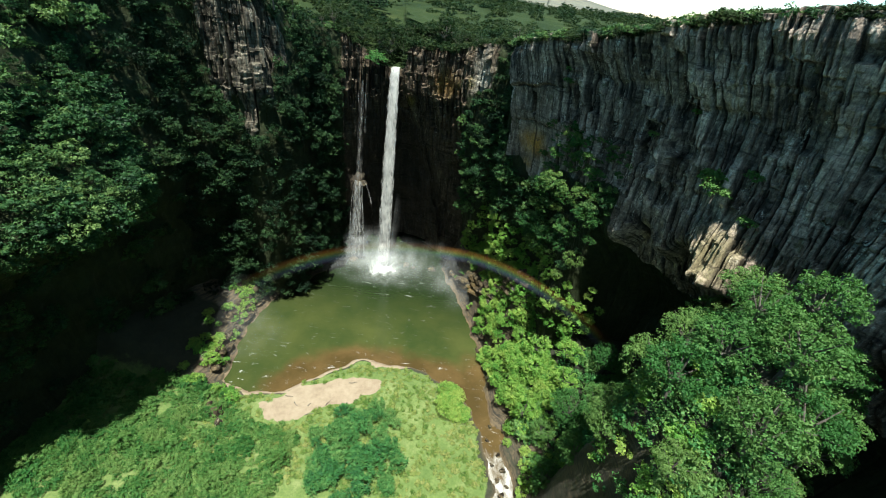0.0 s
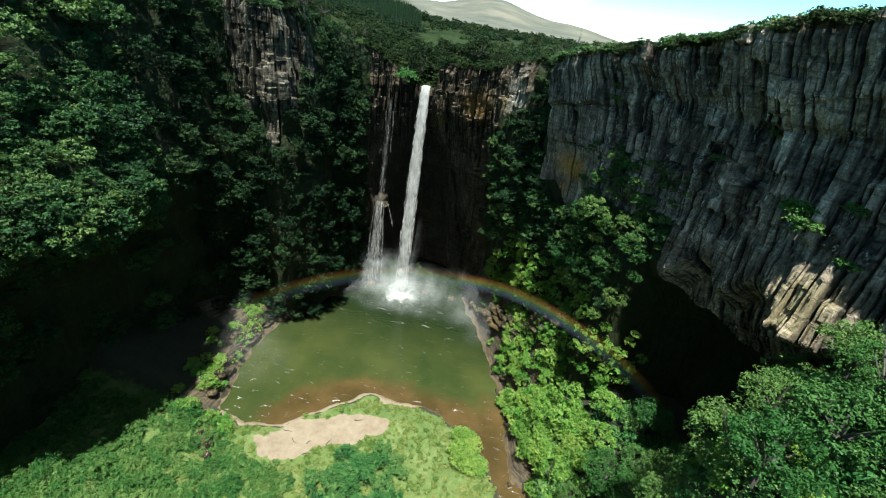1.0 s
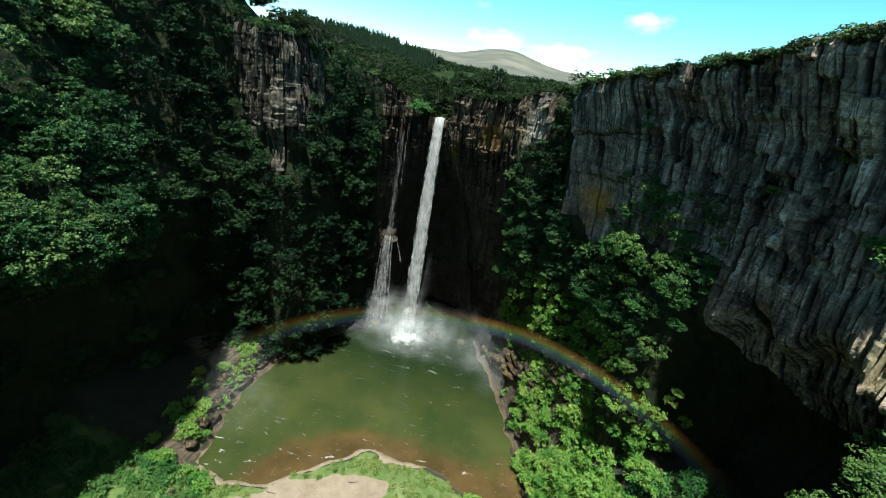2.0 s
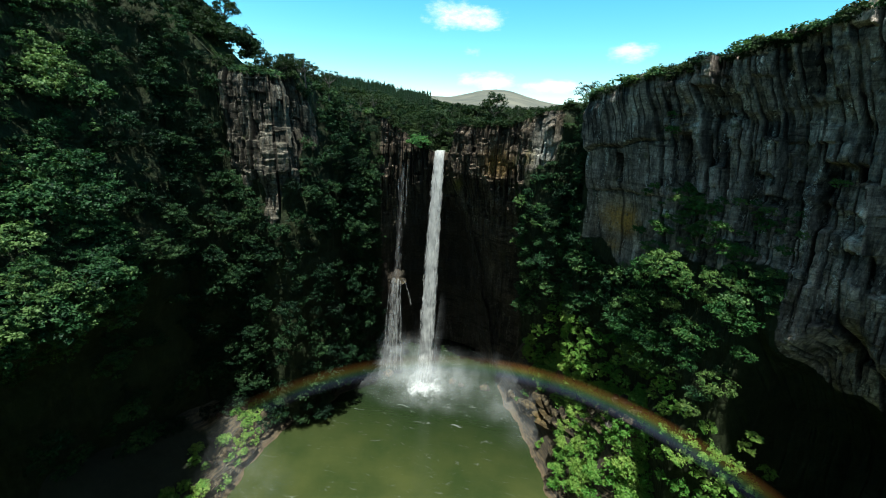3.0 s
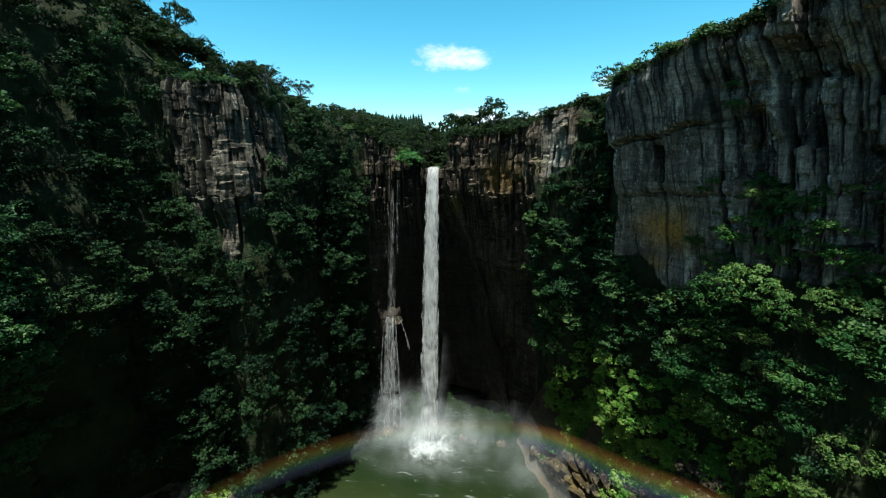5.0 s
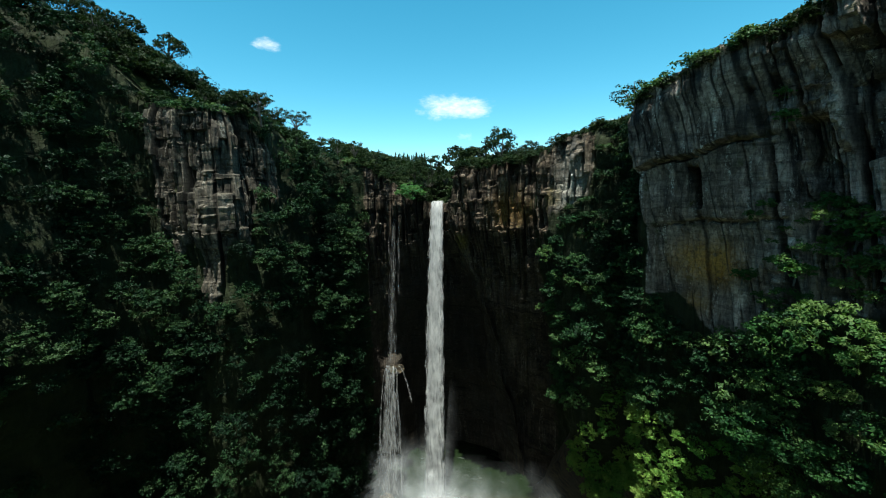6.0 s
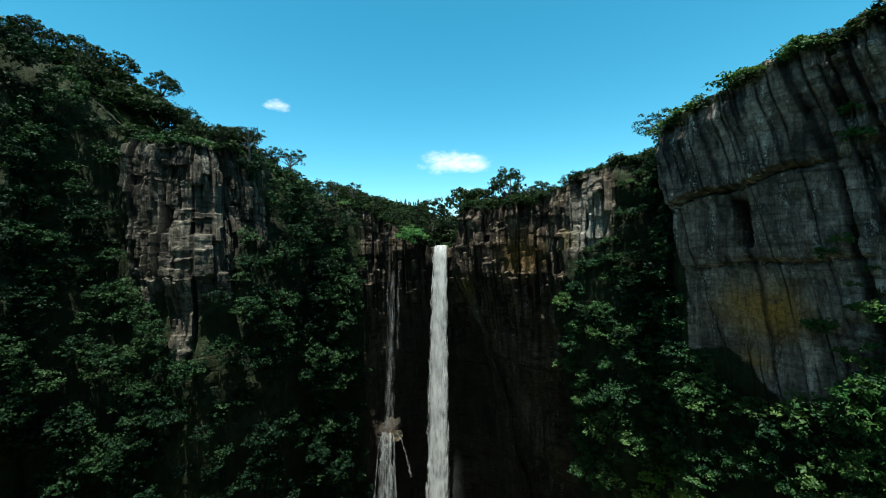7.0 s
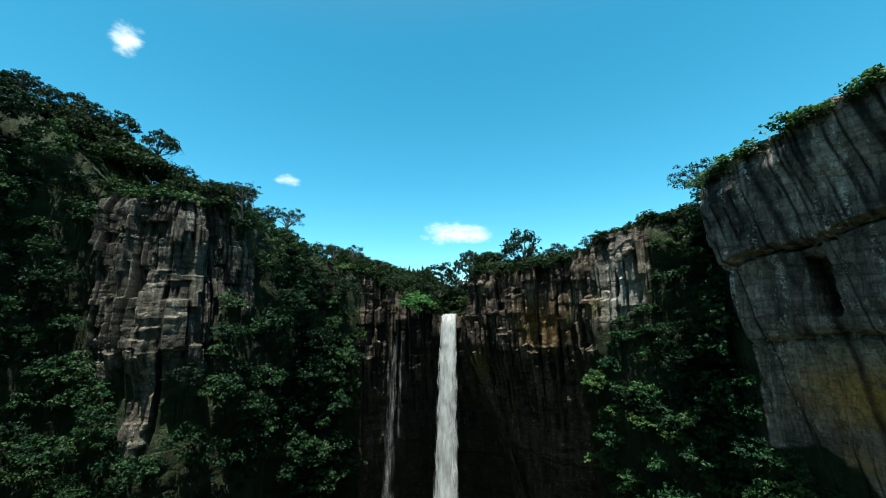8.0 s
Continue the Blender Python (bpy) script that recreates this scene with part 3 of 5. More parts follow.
class Wall:
    """The whole face of the gorge, as a surface over (along, height)."""

    def __init__(self):
        steps = np.hypot(*np.diff(RIM_ALL[:, :2], axis=0).T)
        self.knots = np.concatenate([[0], np.cumsum(steps)])
        self.length = self.knots[-1]
        # plan normals, smoothed at the corners
        probe = np.arange(0, self.length, 1.0)
        p = np.stack([np.interp(probe, self.knots, RIM_ALL[:, k]) for k in (0, 1)], 1)
        tan = np.gradient(p, axis=0)
        nor = np.stack([tan[:, 1], -tan[:, 0]], 1)
        ker = np.hanning(7)
        nor = np.stack([np.convolve(np.pad(nor[:, k], 3, "edge"), ker / ker.sum(), "valid") for k in (0, 1)], 1)
        self.probe, self.nor = probe, nor / np.linalg.norm(nor, axis=1, keepdims=True)

    def along(self, column):
        return self.knots[column]

    def rim(self, s):
        return tuple(np.interp(s, self.knots, RIM_ALL[:, k]) for k in range(3))

    def lean(self, s):
        """How far the upright joints lean along the face, metres a metre."""
        c = len(RIM)
        return 0.17 * ramp(s, self.knots[c] - 2, self.knots[c] + 1) * (1 - ramp(s, self.knots[c + 5], self.knots[c + 6]))

    def bare(self, s, z):
        """1 where the rock is bare, 0 where forest covers it."""
        k, n = self.knots, fbm(s / 7, z / 7, 41)
        c = len(RIM)
        right = ramp(s, k[c] - 1.5, k[c] + 0.5) * ramp(z + 5 * n - 5 * ramp(s, k[c] + 13, k[c] + 19) + 16 * ramp(s, k[c] + 31, k[c] + 37), 50, 53)
        tower = ramp(s, k[7] - 1.5, k[7] + 0.5) * ramp(-s + 2.5 * n, -k[8] - 8.5, -k[8] - 6.0) * ramp(z + 8 * n + 4 * np.sin(s * 1.3) - 8 * ramp(s, k[8] + 1, k[8] + 5), 56, 59)
        tower2 = 0.26 * ramp(s, k[5] + 6, k[5] + 8) * ramp(-s, -k[6] - 2.5, -k[6] + 0.5) * ramp(z + 6 * n, 64, 67) * ramp(-z, -84, -80)
        back = ramp(s, k[12] - 2.5, k[12] - 0.5) * ramp(-s, -k[19] - 1, -k[19] + 1)
        white = ramp(s, k[19], k[19] + 1) * ramp(-s, -k[21] - 1, -k[21] + 1) * ramp(z + 4.5 * n - 0.5 * (s - k[19]), 56, 59) * (0.6 + 0.4 * (n > -0.1))
        return np.clip(np.maximum.reduce([right, tower, tower2, back, white]), 0, 1)

    def at(self, s, z, rough=True):
        rx, ry, rz = self.rim(s)
        nx, ny = (np.interp(s, self.probe, self.nor[:, k]) for k in (0, 1))
        cols = np.stack([np.interp(s, self.knots, STAND_ALL[:, k]) for k in range(6)], -1)
        # interpolate between the five heights and the rim
        hi = cols[..., 0] * np.clip((rz - z) / np.maximum(rz - LEVELS[0], 1), 0, 1)
        stand = hi
        for k in range(5):
            t = np.clip((LEVELS[k] - z) / (LEVELS[k] - LEVELS[k + 1]), 0, 1)
            t = t * t * (3 - 2 * t) if k > 1 else t
            stand = np.where(z < LEVELS[k], cols[..., k] * (1 - t) + cols[..., k + 1] * t, stand)
        if rough:
            bare = self.bare(s, z)
            c = self.knots[len(RIM)]
            fine = ramp(-s, -c, -c + 4)
            right = ramp(s, c - 2, c + 1)
            # the joints of the right-hand face lean
            straight, s = s, s + self.lean(s) * (z - 68)
            a, ga = blocks(s, z, 5.0, 15.0, 11)
            flute, gr = blocks(s + 0.3 * smooth_noise(s / 6, z / 14, 19), z, 1.9, 9.0, 15)
            rib, gs = blocks(s, z, 0.75, 3.2, 16)
            b, gb = blocks(s, z, 1.7, 6.5, 12)
            e, ge = blocks(s, z, 0.95, 2.4, 13)
            f = blocks(s, z, 2.4, 1.1, 14)[0]
            s = straight
            slab = right * ramp(-s, -c - 16, -c - 11)
            amp = (0.35 + 0.65 * bare) * (1 - 0.72 * slab) * (1 - 0.6 * fine * ramp(-z, -55, -40))
            stand = stand + amp * (1 - 0.35 * right) * (0.75 * a * (1 - 0.4 * fine) * (1 - 0.45 * right) + 0.5 * b + 0.28 * e * (0.7 - 0.3 * fine) + 0.16 * f * (1 - 0.6 * fine)) - amp * (0.5 * (1 - ga) + 0.35 * (1 - gb) + 0.2 * (1 - ge))
            stand = stand + 1.6 * fbm(s / 14, z / 14, 21) * (1 - 0.5 * bare) + 0.5 * fbm(s / 3, z / 3, 31) * (1 - 0.85 * bare) + 0.1 * fbm(s * 1.3, z * 1.3, 33) * bare
            stand = stand + right * bare * (0.8 * flute + 0.3 * rib - 0.8 * (1 - gr) - 0.3 * (1 - gs)) * ramp(s, c + 11, c + 18)
            k = self.knots
            # the nose of rock that breaks the side fall
            stand = stand + 5.0 * np.exp(-((s - k[12] - 3.3) / 2.0) ** 2) * ramp(-z, -30, -27) * ramp(z, 8, 20)
            # the roof of the great hollow under the right-hand face
            stand = stand - 8.0 * ramp(s, k[len(RIM) + 3] + 1.5, k[len(RIM) + 3] + 6) * ramp(-z + 3.5 * smooth_noise(s / 4, s * 0, 44), -53, -46) * ramp(z, 20, 40)
            # the tower, the sunlit outcrop and the square recess
            stand = stand + 1.6 * ramp(s, k[7] - 1, k[7] + 1) * ramp(-s, -k[8] - 4, -k[8] - 2) * ramp(z, 56, 62)
            stand = stand + 7.5 * np.exp(-((s - k[len(RIM) + 5] + 1.5) / 4.5) ** 2) * ramp(z, 50.5, 54) * np.clip((66 - z) / 14, 0, 1)
            stand = stand - 2.0 * (np.abs(s - k[len(RIM) + 1]) < 0.7) * (np.abs(z - 66.2) < 2.3)
            t1, g1 = blocks(s, z, 0.6, 4.2, 17)
            t2, g2 = blocks(s, z, 1.5, 8.5, 18)
            stand = stand + fine * bare * (0.25 + 0.75 * ramp(z, 40, 55)) * (0.5 * t1 + 0.5 * t2 - 0.6 * (1 - g2) - 0.35 * (1 - g1))
            strata = np.sin(z * 0.9 + 2.0 * smooth_noise(s / 9, z / 9, 7)) * 0.12
            stand = stand + strata * bare
            # two bedding ledges across the slabs at the corner, with the face set back under them
            bed1, bed2 = 68.4 + 0.2 * (s - c) + 0.25 * np.sin(s * 0.9), 61.6 + 0.1 * (s - c) + 0.2 * np.sin(s * 0.7)
            stand = stand + 0.7 * slab - slab * (0.9 * (z < bed1) + 0.4 * (z < bed2)) - 0.5 * slab * (np.abs(z - bed1) < 0.25) - 0.4 * slab * (np.abs(z - bed2) < 0.22)
            # ledges and dark recesses across the columns beyond
            far = right * bare * ramp(s, c + 12, c + 16)
            for height, rise, deep in ((73.5, 0.16, 0.5), (69.0, 0.2, 0.7), (63.2, 0.12, 0.6), (58.4, 0.14, 0.5)):
                bed = height + rise * (s - c - 16) + 0.7 * smooth_noise(s / 5, s * 0, int(height))
                stand = stand + far * deep * (0.5 - ramp(bed - z, -0.1, 0.1)) * ramp(smooth_noise(s / 6, s * 0 + height, 71), -0.5, 0.0)
            for middle, low, high, half in ((33.6, 62.5, 70.0, 2.0), (17.6, 60.5, 72.0, 0.9), (38.5, 66.0, 74.0, 1.6), (26.5, 64.0, 68.0, 0.8)):
                stand = stand - 1.8 * far * ramp(half + 0.5 * smooth_noise(z / 1.5, z * 0, 73) - np.abs(s + self.lean(s) * (z - 68) - c - middle), -0.2, 0.2) * ramp(z, low, low + 0.8) * ramp(-z, -high - 0.3, -high + 0.3)
            slab = slab * (z < bed1)
            self.block = np.clip(0.5 + right * (1 - 0.85 * slab) * (0.3 * flute + 0.25 * rib) + (1 - right) * (0.2 * t2 + 0.3 * t1) + 0.15 * b + 0.1 * f, 0, 1)
            self.crack = np.clip(np.maximum(np.maximum(right * (1 - gr) * (1 - 0.8 * slab), 0.8 * right * (1 - gs) * (1 - slab)), np.maximum((1 - right) * (1 - 0.75 * fine * ramp(-z, -58, -46)) * np.maximum(1 - g2, 0.8 * (1 - g1)), 0.7 * (1 - gb) * (1 - 0.6 * fine * ramp(-z, -58, -46)))), 0, 1)
        top = 0.9 * ramp(z, rz - 2.5, rz)
        stand = stand - top
        return rx + nx * stand, ry + ny * stand, z, nx, ny


WALL = Wall()


def build_wall(name, label, s0, s1, mat, step, rows=190):
    n = int((s1 - s0) / step) + 1
    s = np.linspace(s0, s1, n)
    v = np.linspace(0, 1, rows)
    S, V = np.meshgrid(s, v, indexing="ij")
    top = WALL.rim(S)[2] + 0.7 * fbm(S / 3, S * 0, 51)
    z = -2.5 + (top + 2.5) * V
    S = S - WALL.lean(S) * (z - 68)
    x, y, z, nx, ny = WALL.at(S, z)
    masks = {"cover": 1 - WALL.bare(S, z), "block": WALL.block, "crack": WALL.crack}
    # the top turns back into the upland
    back = np.array([0.8, 2.0, 4.5])
    x, y = (np.concatenate([a, a[:, -1:] - b[:, -1:] * back], 1) for a, b in ((x, nx), (y, ny)))
    z = np.concatenate([z, z[:, -1:] + np.array([0.15, 0.2, -0.6])], 1)
    masks = {k: np.concatenate([a, np.repeat(a[:, -1:] * (0.5 if k != "cover" else 0) + (k == "cover"), 3, 1)], 1).ravel() for k, a in masks.items()}
    me = mesh_from(name, np.stack([x.ravel(), y.ravel(), z.ravel()], 1), grid_quads(n, rows + 3), masks)
    return tagged(put(name, me, mat), label, "cliff", kind="structure")


K = WALL.knots
C = len(RIM)
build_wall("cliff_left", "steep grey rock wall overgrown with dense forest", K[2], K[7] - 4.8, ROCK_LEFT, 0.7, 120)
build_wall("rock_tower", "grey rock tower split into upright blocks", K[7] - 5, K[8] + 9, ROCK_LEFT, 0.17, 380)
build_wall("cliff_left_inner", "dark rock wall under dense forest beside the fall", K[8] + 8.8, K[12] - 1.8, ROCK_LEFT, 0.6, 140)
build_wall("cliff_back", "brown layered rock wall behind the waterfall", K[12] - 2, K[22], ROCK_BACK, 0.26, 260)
build_wall("cliff_right", "sheer grey rock slabs with an ochre stain and open joints", K[22] - 0.2, K[C] + 34, ROCK_RIGHT, 0.19, 330)
build_wall("cliff_right_lower", "sheer dark columnar rock face streaked by seepage", K[C] + 33.8, K[C + 6] + 4, ROCK_RIGHT, 0.21, 330)
build_wall("cliff_right_end", "dark overgrown rock face downstream", K[C + 6] + 3.8, K[C + 7], ROCK_RIGHT, 0.6, 140)
build_wall("cliff_far_left", "overgrown rock wall downstream", K[0], K[2], ROCK_LEFT, 2.5, 60)
build_wall("cliff_far_right", "overgrown rock wall downstream on the sunny side", K[C + 7], K[-1], ROCK_RIGHT, 2.5, 60)

# ---- upland around the gorge ----


def upland_height(x, y, edge, rim_z):
    """edge: metres out from the rim."""
    r = np.hypot(x, y - 60)
    az = np.degrees(np.arctan2(x, y - 20))
    z = rim_z * np.exp(-edge / 60) + 74 * (1 - np.exp(-edge / 60))
    z = z + 1.2 * fbm(x / 15, y / 15, 61) * ramp(edge, 0.5, 8)
    z = z + 9 * np.exp(-((x + 71) / 10) ** 2 - ((y - 99) / 11) ** 2)
    left = ramp(-az, 8, 30)
    z = z + ramp(edge, 15, 230) * (13 * left + 2)
    z = z + 9 * np.exp(-((az + 19) / 8) ** 2) * ramp(r, 150, 420) * ramp(-r, -900, -500)
    hill = 105 * np.exp(-((az + 13) / 7.0) ** 2) + 120 * np.exp(-((az + 3.5) / 5.0) ** 2) + 85 * np.exp(-((az - 6) / 8.0) ** 2)
    z = z + ramp(r, 900, 2600) * (hill + 16 * fbm(x / 260, y / 260, 71)) * ramp(-r, -3900, -2700)
    return z


def build_upland():
    s = np.concatenate([np.linspace(K[0], K[2], 60), np.linspace(K[2] + 0.8, K[len(RIM) + 7], 420), np.linspace(K[len(RIM) + 7] + 2, K[-1], 70)])
    out = np.concatenate([[1.6, 3.0, 4.4], 6 * 1.16 ** np.arange(0, 44)])
    out = out[out < 4200]
    rx, ry, rz = WALL.rim(s)
    cx, cy = 0.0, 20.0
    ang = np.arctan2(ry - cy, rx - cx)
    nx, ny = (np.interp(s, WALL.probe, WALL.nor[:, k]) for k in (0, 1))
    X, Y, Z, F = [], [], [], []
    for d in out:
        t = ramp(np.array([d]), 4, 60)[0]
        dx, dy = (1 - t) * -nx + t * np.cos(ang), (1 - t) * -ny + t * np.sin(ang)
        ln = np.hypot(dx, dy)
        x, y = rx + dx / ln * d, ry + dy / ln * d
        z = upland_height(x, y, np.full_like(x, max(d, 0)), rz)
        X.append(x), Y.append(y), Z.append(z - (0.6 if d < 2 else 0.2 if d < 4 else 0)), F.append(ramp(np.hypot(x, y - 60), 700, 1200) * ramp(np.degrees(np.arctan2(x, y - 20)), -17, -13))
    X, Y, Z, F = (np.stack(a, 1).ravel() for a in (X, Y, Z, F))
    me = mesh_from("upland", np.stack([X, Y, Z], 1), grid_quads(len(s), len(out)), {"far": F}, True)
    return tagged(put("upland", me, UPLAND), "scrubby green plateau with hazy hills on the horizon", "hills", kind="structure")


build_upland()

# ---- foliage ----


def leaf_cloud(rng, puffs, leaves, size, puff_r, flat=0.8, spread=1.0):
    """A crown of radius about 1: rounded puffs of three-cornered leaves, and a tone for each leaf by its puff."""
    out, tones = [], []
    for k in range(puffs):
        c = rng.normal(size=3)
        c[2] = abs(c[2]) * 0.9 - 0.3 if k % 4 else c[2]
        c /= np.linalg.norm(c)
        c = c * rng.uniform(0.35, 0.95) ** 0.6 * np.array([spread, spread, flat]) * (1 - puff_r * 0.7)
        r = puff_r * rng.uniform(0.6, 1.3)
        n = rng.normal(size=(leaves, 3))
        n[:, 2] = np.abs(n[:, 2]) - 0.4
        n /= np.linalg.norm(n, axis=1, keepdims=True)
        p = c + n * r * rng.uniform(0.62, 1.12, (leaves, 1)) * np.array([1, 1, 0.78])
        face = n * 0.95 + rng.normal(size=(leaves, 3)) * 0.5 + np.array([0, 0, 0.4])
        face /= np.linalg.norm(face, axis=1, keepdims=True)
        u = np.cross(face, rng.normal(size=(leaves, 3)))
        u /= np.linalg.norm(u, axis=1, keepdims=True)
        v = np.cross(face, u)
        ln = size * rng.uniform(0.6, 1.4, (leaves, 1))
        out.append(np.stack([p - u * ln * 0.45 - v * ln * 0.36, p - u * ln * 0.45 + v * ln * 0.36, p + u * ln * 0.55 - np.array([0, 0, 0.2]) * ln], 1))
        tones.append(np.full(leaves, rng.uniform(-0.22, 0.22)))
    return np.concatenate(out), np.concatenate(tones)


def leaf_mesh(name, leaves, tones=None):
    n, k = leaves.shape[:2]
    masks = {"tone": np.repeat(np.full(n, 0.5) if tones is None else tones, k)}
    return mesh_from(name, leaves.reshape(-1, 3), np.arange(k * n).reshape(n, k), masks)


def scatter(templates, places, radii, rng, squash=None):
    """Join many copies of leaf clouds into one array of leaves."""
    out, tones = [], []
    for i, (p, r) in enumerate(zip(places, radii)):
        t, puff = templates[rng.integers(len(templates))]
        a = rng.uniform(0, 2 * math.pi)
        c, s = math.cos(a), math.sin(a)
        q = t @ np.array([[c, s, 0], [-s, c, 0], [0, 0, 1]])
        q = q * (r * np.array([1, 1, squash if squash else rng.uniform(0.75, 1.1)])) + p
        out.append(q)
        patch = 0.5 + 0.3 * fbm(np.array([p[0] / 11 + p[2] / 17]), np.array([p[1] / 11 - p[2] / 13]), 77)[0]
        tones.append(np.clip(patch + rng.uniform(-0.28, 0.28) + puff, 0, 1))
    return np.concatenate(out), np.concatenate(tones)


rng = np.random.default_rng(11)
BUSHES = [leaf_cloud(rng, 26, 24, 0.17, 0.27) for k in range(8)]
SMALL = [leaf_cloud(rng, 17, 18, 0.18, 0.3) for k in range(6)]
CROWNS = [leaf_cloud(rng, 60, 24, 0.108, 0.18, 0.84) for k in range(6)]
FERNS = [leaf_cloud(rng, 17, 22, 0.18, 0.3) for k in range(6)]
FINE = [leaf_cloud(rng, 84, 29, 0.08, 0.15, 0.84) for k in range(6)]
TUFTS = [leaf_cloud(rng, 3, 32, 0.38, 0.6) for k in range(6)]
BROAD = [leaf_cloud(rng, 150, 32, 0.056, 0.125, 0.86) for k in range(4)]
AIRY = [leaf_cloud(rng, 52, 36, 0.062, 0.14, 0.7) for k in range(3)]


def wall_forest(name, label, s0, s1, z0, z1, count, size, mat, templates, out=(0.2, 1.0), gap=0.0, keep=None):
    """Shrubs and small trees that cling to the face; one object."""
    s, z = rng.uniform(s0, s1, count), rng.uniform(z0, z1, count)
    rz = WALL.rim(s)[2]
    bare = WALL.bare(s, z)
    ok = (z < rz - 0.3 * size) & (((bare < rng.uniform(0.1, 0.4, count)) | (name == "pillar_shrubs")))
    if keep is not None:
        ok &= keep(s, z)
    s, z = s[ok], z[ok]
    if gap:
        kept = []
        for i in range(len(s)):
            if all((s[i] - s[k]) ** 2 + (z[i] - z[k]) ** 2 > gap * gap for k in kept):
                kept.append(i)
        s, z = s[kept], z[kept]
    x, y, z, nx, ny = WALL.at(s, z, False)
    r = size * rng.uniform(0.6, 1.3, len(s)) * (1 + 0.25 * fbm(s / 9, z / 9, 81))
    off = rng.uniform(out[0], out[1], len(s)) * r + 0.3
    p = np.stack([x + nx * off, y + ny * off, z], 1)
    parts, tones = [], []
    for k in range(len(s)):
        q, t = scatter(templates, p[k:k + 1], r[k:k + 1], rng)
        c = q.mean(1) - p[k]
        front = c[:, 0] * nx[k] + c[:, 1] * ny[k] > -0.25 * r[k]
        parts.append(q[front])
        tones.append(t[front])
    return tagged(put(name, leaf_mesh(name, np.concatenate(parts), np.concatenate(tones)), mat), label, "forest", kind="stuff")


def not_shadow(s, z):
    """Below the ledges the overhung rock carries little."""
    side = (s < K[6] + 3) & (z < 45 - 3 * ramp(s, K[5] - 6, K[5] + 6)) & (z > 2)
    return ~side | (rng.uniform(0, 1, s.shape) < 0.08)


def right_keep(s, z):
    """The wood ends above the bright thicket by the pool."""
    return (s < K[C + 3] + 3.5) & (z > 28 + 9 * ramp(s, K[20], K[22]))


# LEAF_SHADE carries the shade of these walls in the leaf colour
wall_forest("cliff_shrubs", "low shade-darkened shrubs in the cracks of the rock wall", K[3] + 8, K[12], 2, 98, 850, 1.7, LEAF_SHADE, FERNS, (0.0, 0.6), keep=not_shadow)
wall_forest("cliff_forest", "dense green tree crowns clinging to the rock wall", K[3] + 8, K[5] + 7, 3, 99, 2200, 2.7, LEAF_CLIFF, CROWNS, (0.1, 1.2), 2.8, not_shadow)
wall_forest("cliff_forest_by_fall", "shade-darkened blue-green tree crowns on the wall beside the fall", K[5] + 7, K[12], 3, 95, 2700, 2.6, LEAF_SHADE, CROWNS, (0.1, 1.2), 2.8, not_shadow)
wall_forest("ledge_forest", "sunlit green tree crowns standing on the rock ledge", K[3] + 8, K[5] + 6, 44, 64, 360, 2.8, LEAF_CLIFF, CROWNS, (0.2, 0.9), 1.9)
wall_forest("wall_thicket", "bright green rounded bushes on the steep bank above the pool", K[20] - 2, K[C + 3] + 7, 8, 37, 760, 1.8, LEAF_BRIGHT, CROWNS, (0.0, 0.4), 1.9, lambda s, z: (z < 20 + 17 * ramp(s, K[20], K[22])) & (z > 15 - 7 * ramp(s, K[C + 2], K[C + 3])))
wall_forest("gully_wood", "shade-darkened shrubs choking the gully beside the cliff", K[20] + 2, K[C] - 1.5, 52, 74.5, 150, 1.7, LEAF_SHADE, BUSHES, (0.0, 0.7), 1.2,
            lambda s, z: (s > K[21] - 1) | (z < 60) | (rng.uniform(0, 1, s.shape) < 0.3))
wall_forest("ledge_shrubs", "low green shrubs on the ledges under the cliff", K[19], K[len(RIM) + 5], 10, 62, 420, 1.4, LEAF_CLIFF, BUSHES, (0.0, 0.6), keep=right_keep)
wall_forest("shaded_forest", "dense dark green tree crowns under the cliff", K[20] - 2, K[C + 2], 12, 56, 900, 2.3, LEAF_CLIFF, CROWNS, (0.0, 0.5), 2.5, right_keep)
wall_forest("sunny_cliff_wood", "sunlit green tree crowns on the slope under the cliff", K[C + 2] - 2, K[C + 3] + 4, 26, 55, 330, 2.7, LEAF_SUNNY, FINE, (0.2, 1.2), 3.6, right_keep)
wall_forest("pillar_shrubs", "yellow-green shrubs between the rock pillars", K[C] + 13, K[C] + 33, 51, 65, 110, 1.0, LEAF_SUNNY, BUSHES, (0.0, 0.5), 1.2, lambda s, z: rng.uniform(0, 1, s.shape) < 0.8)


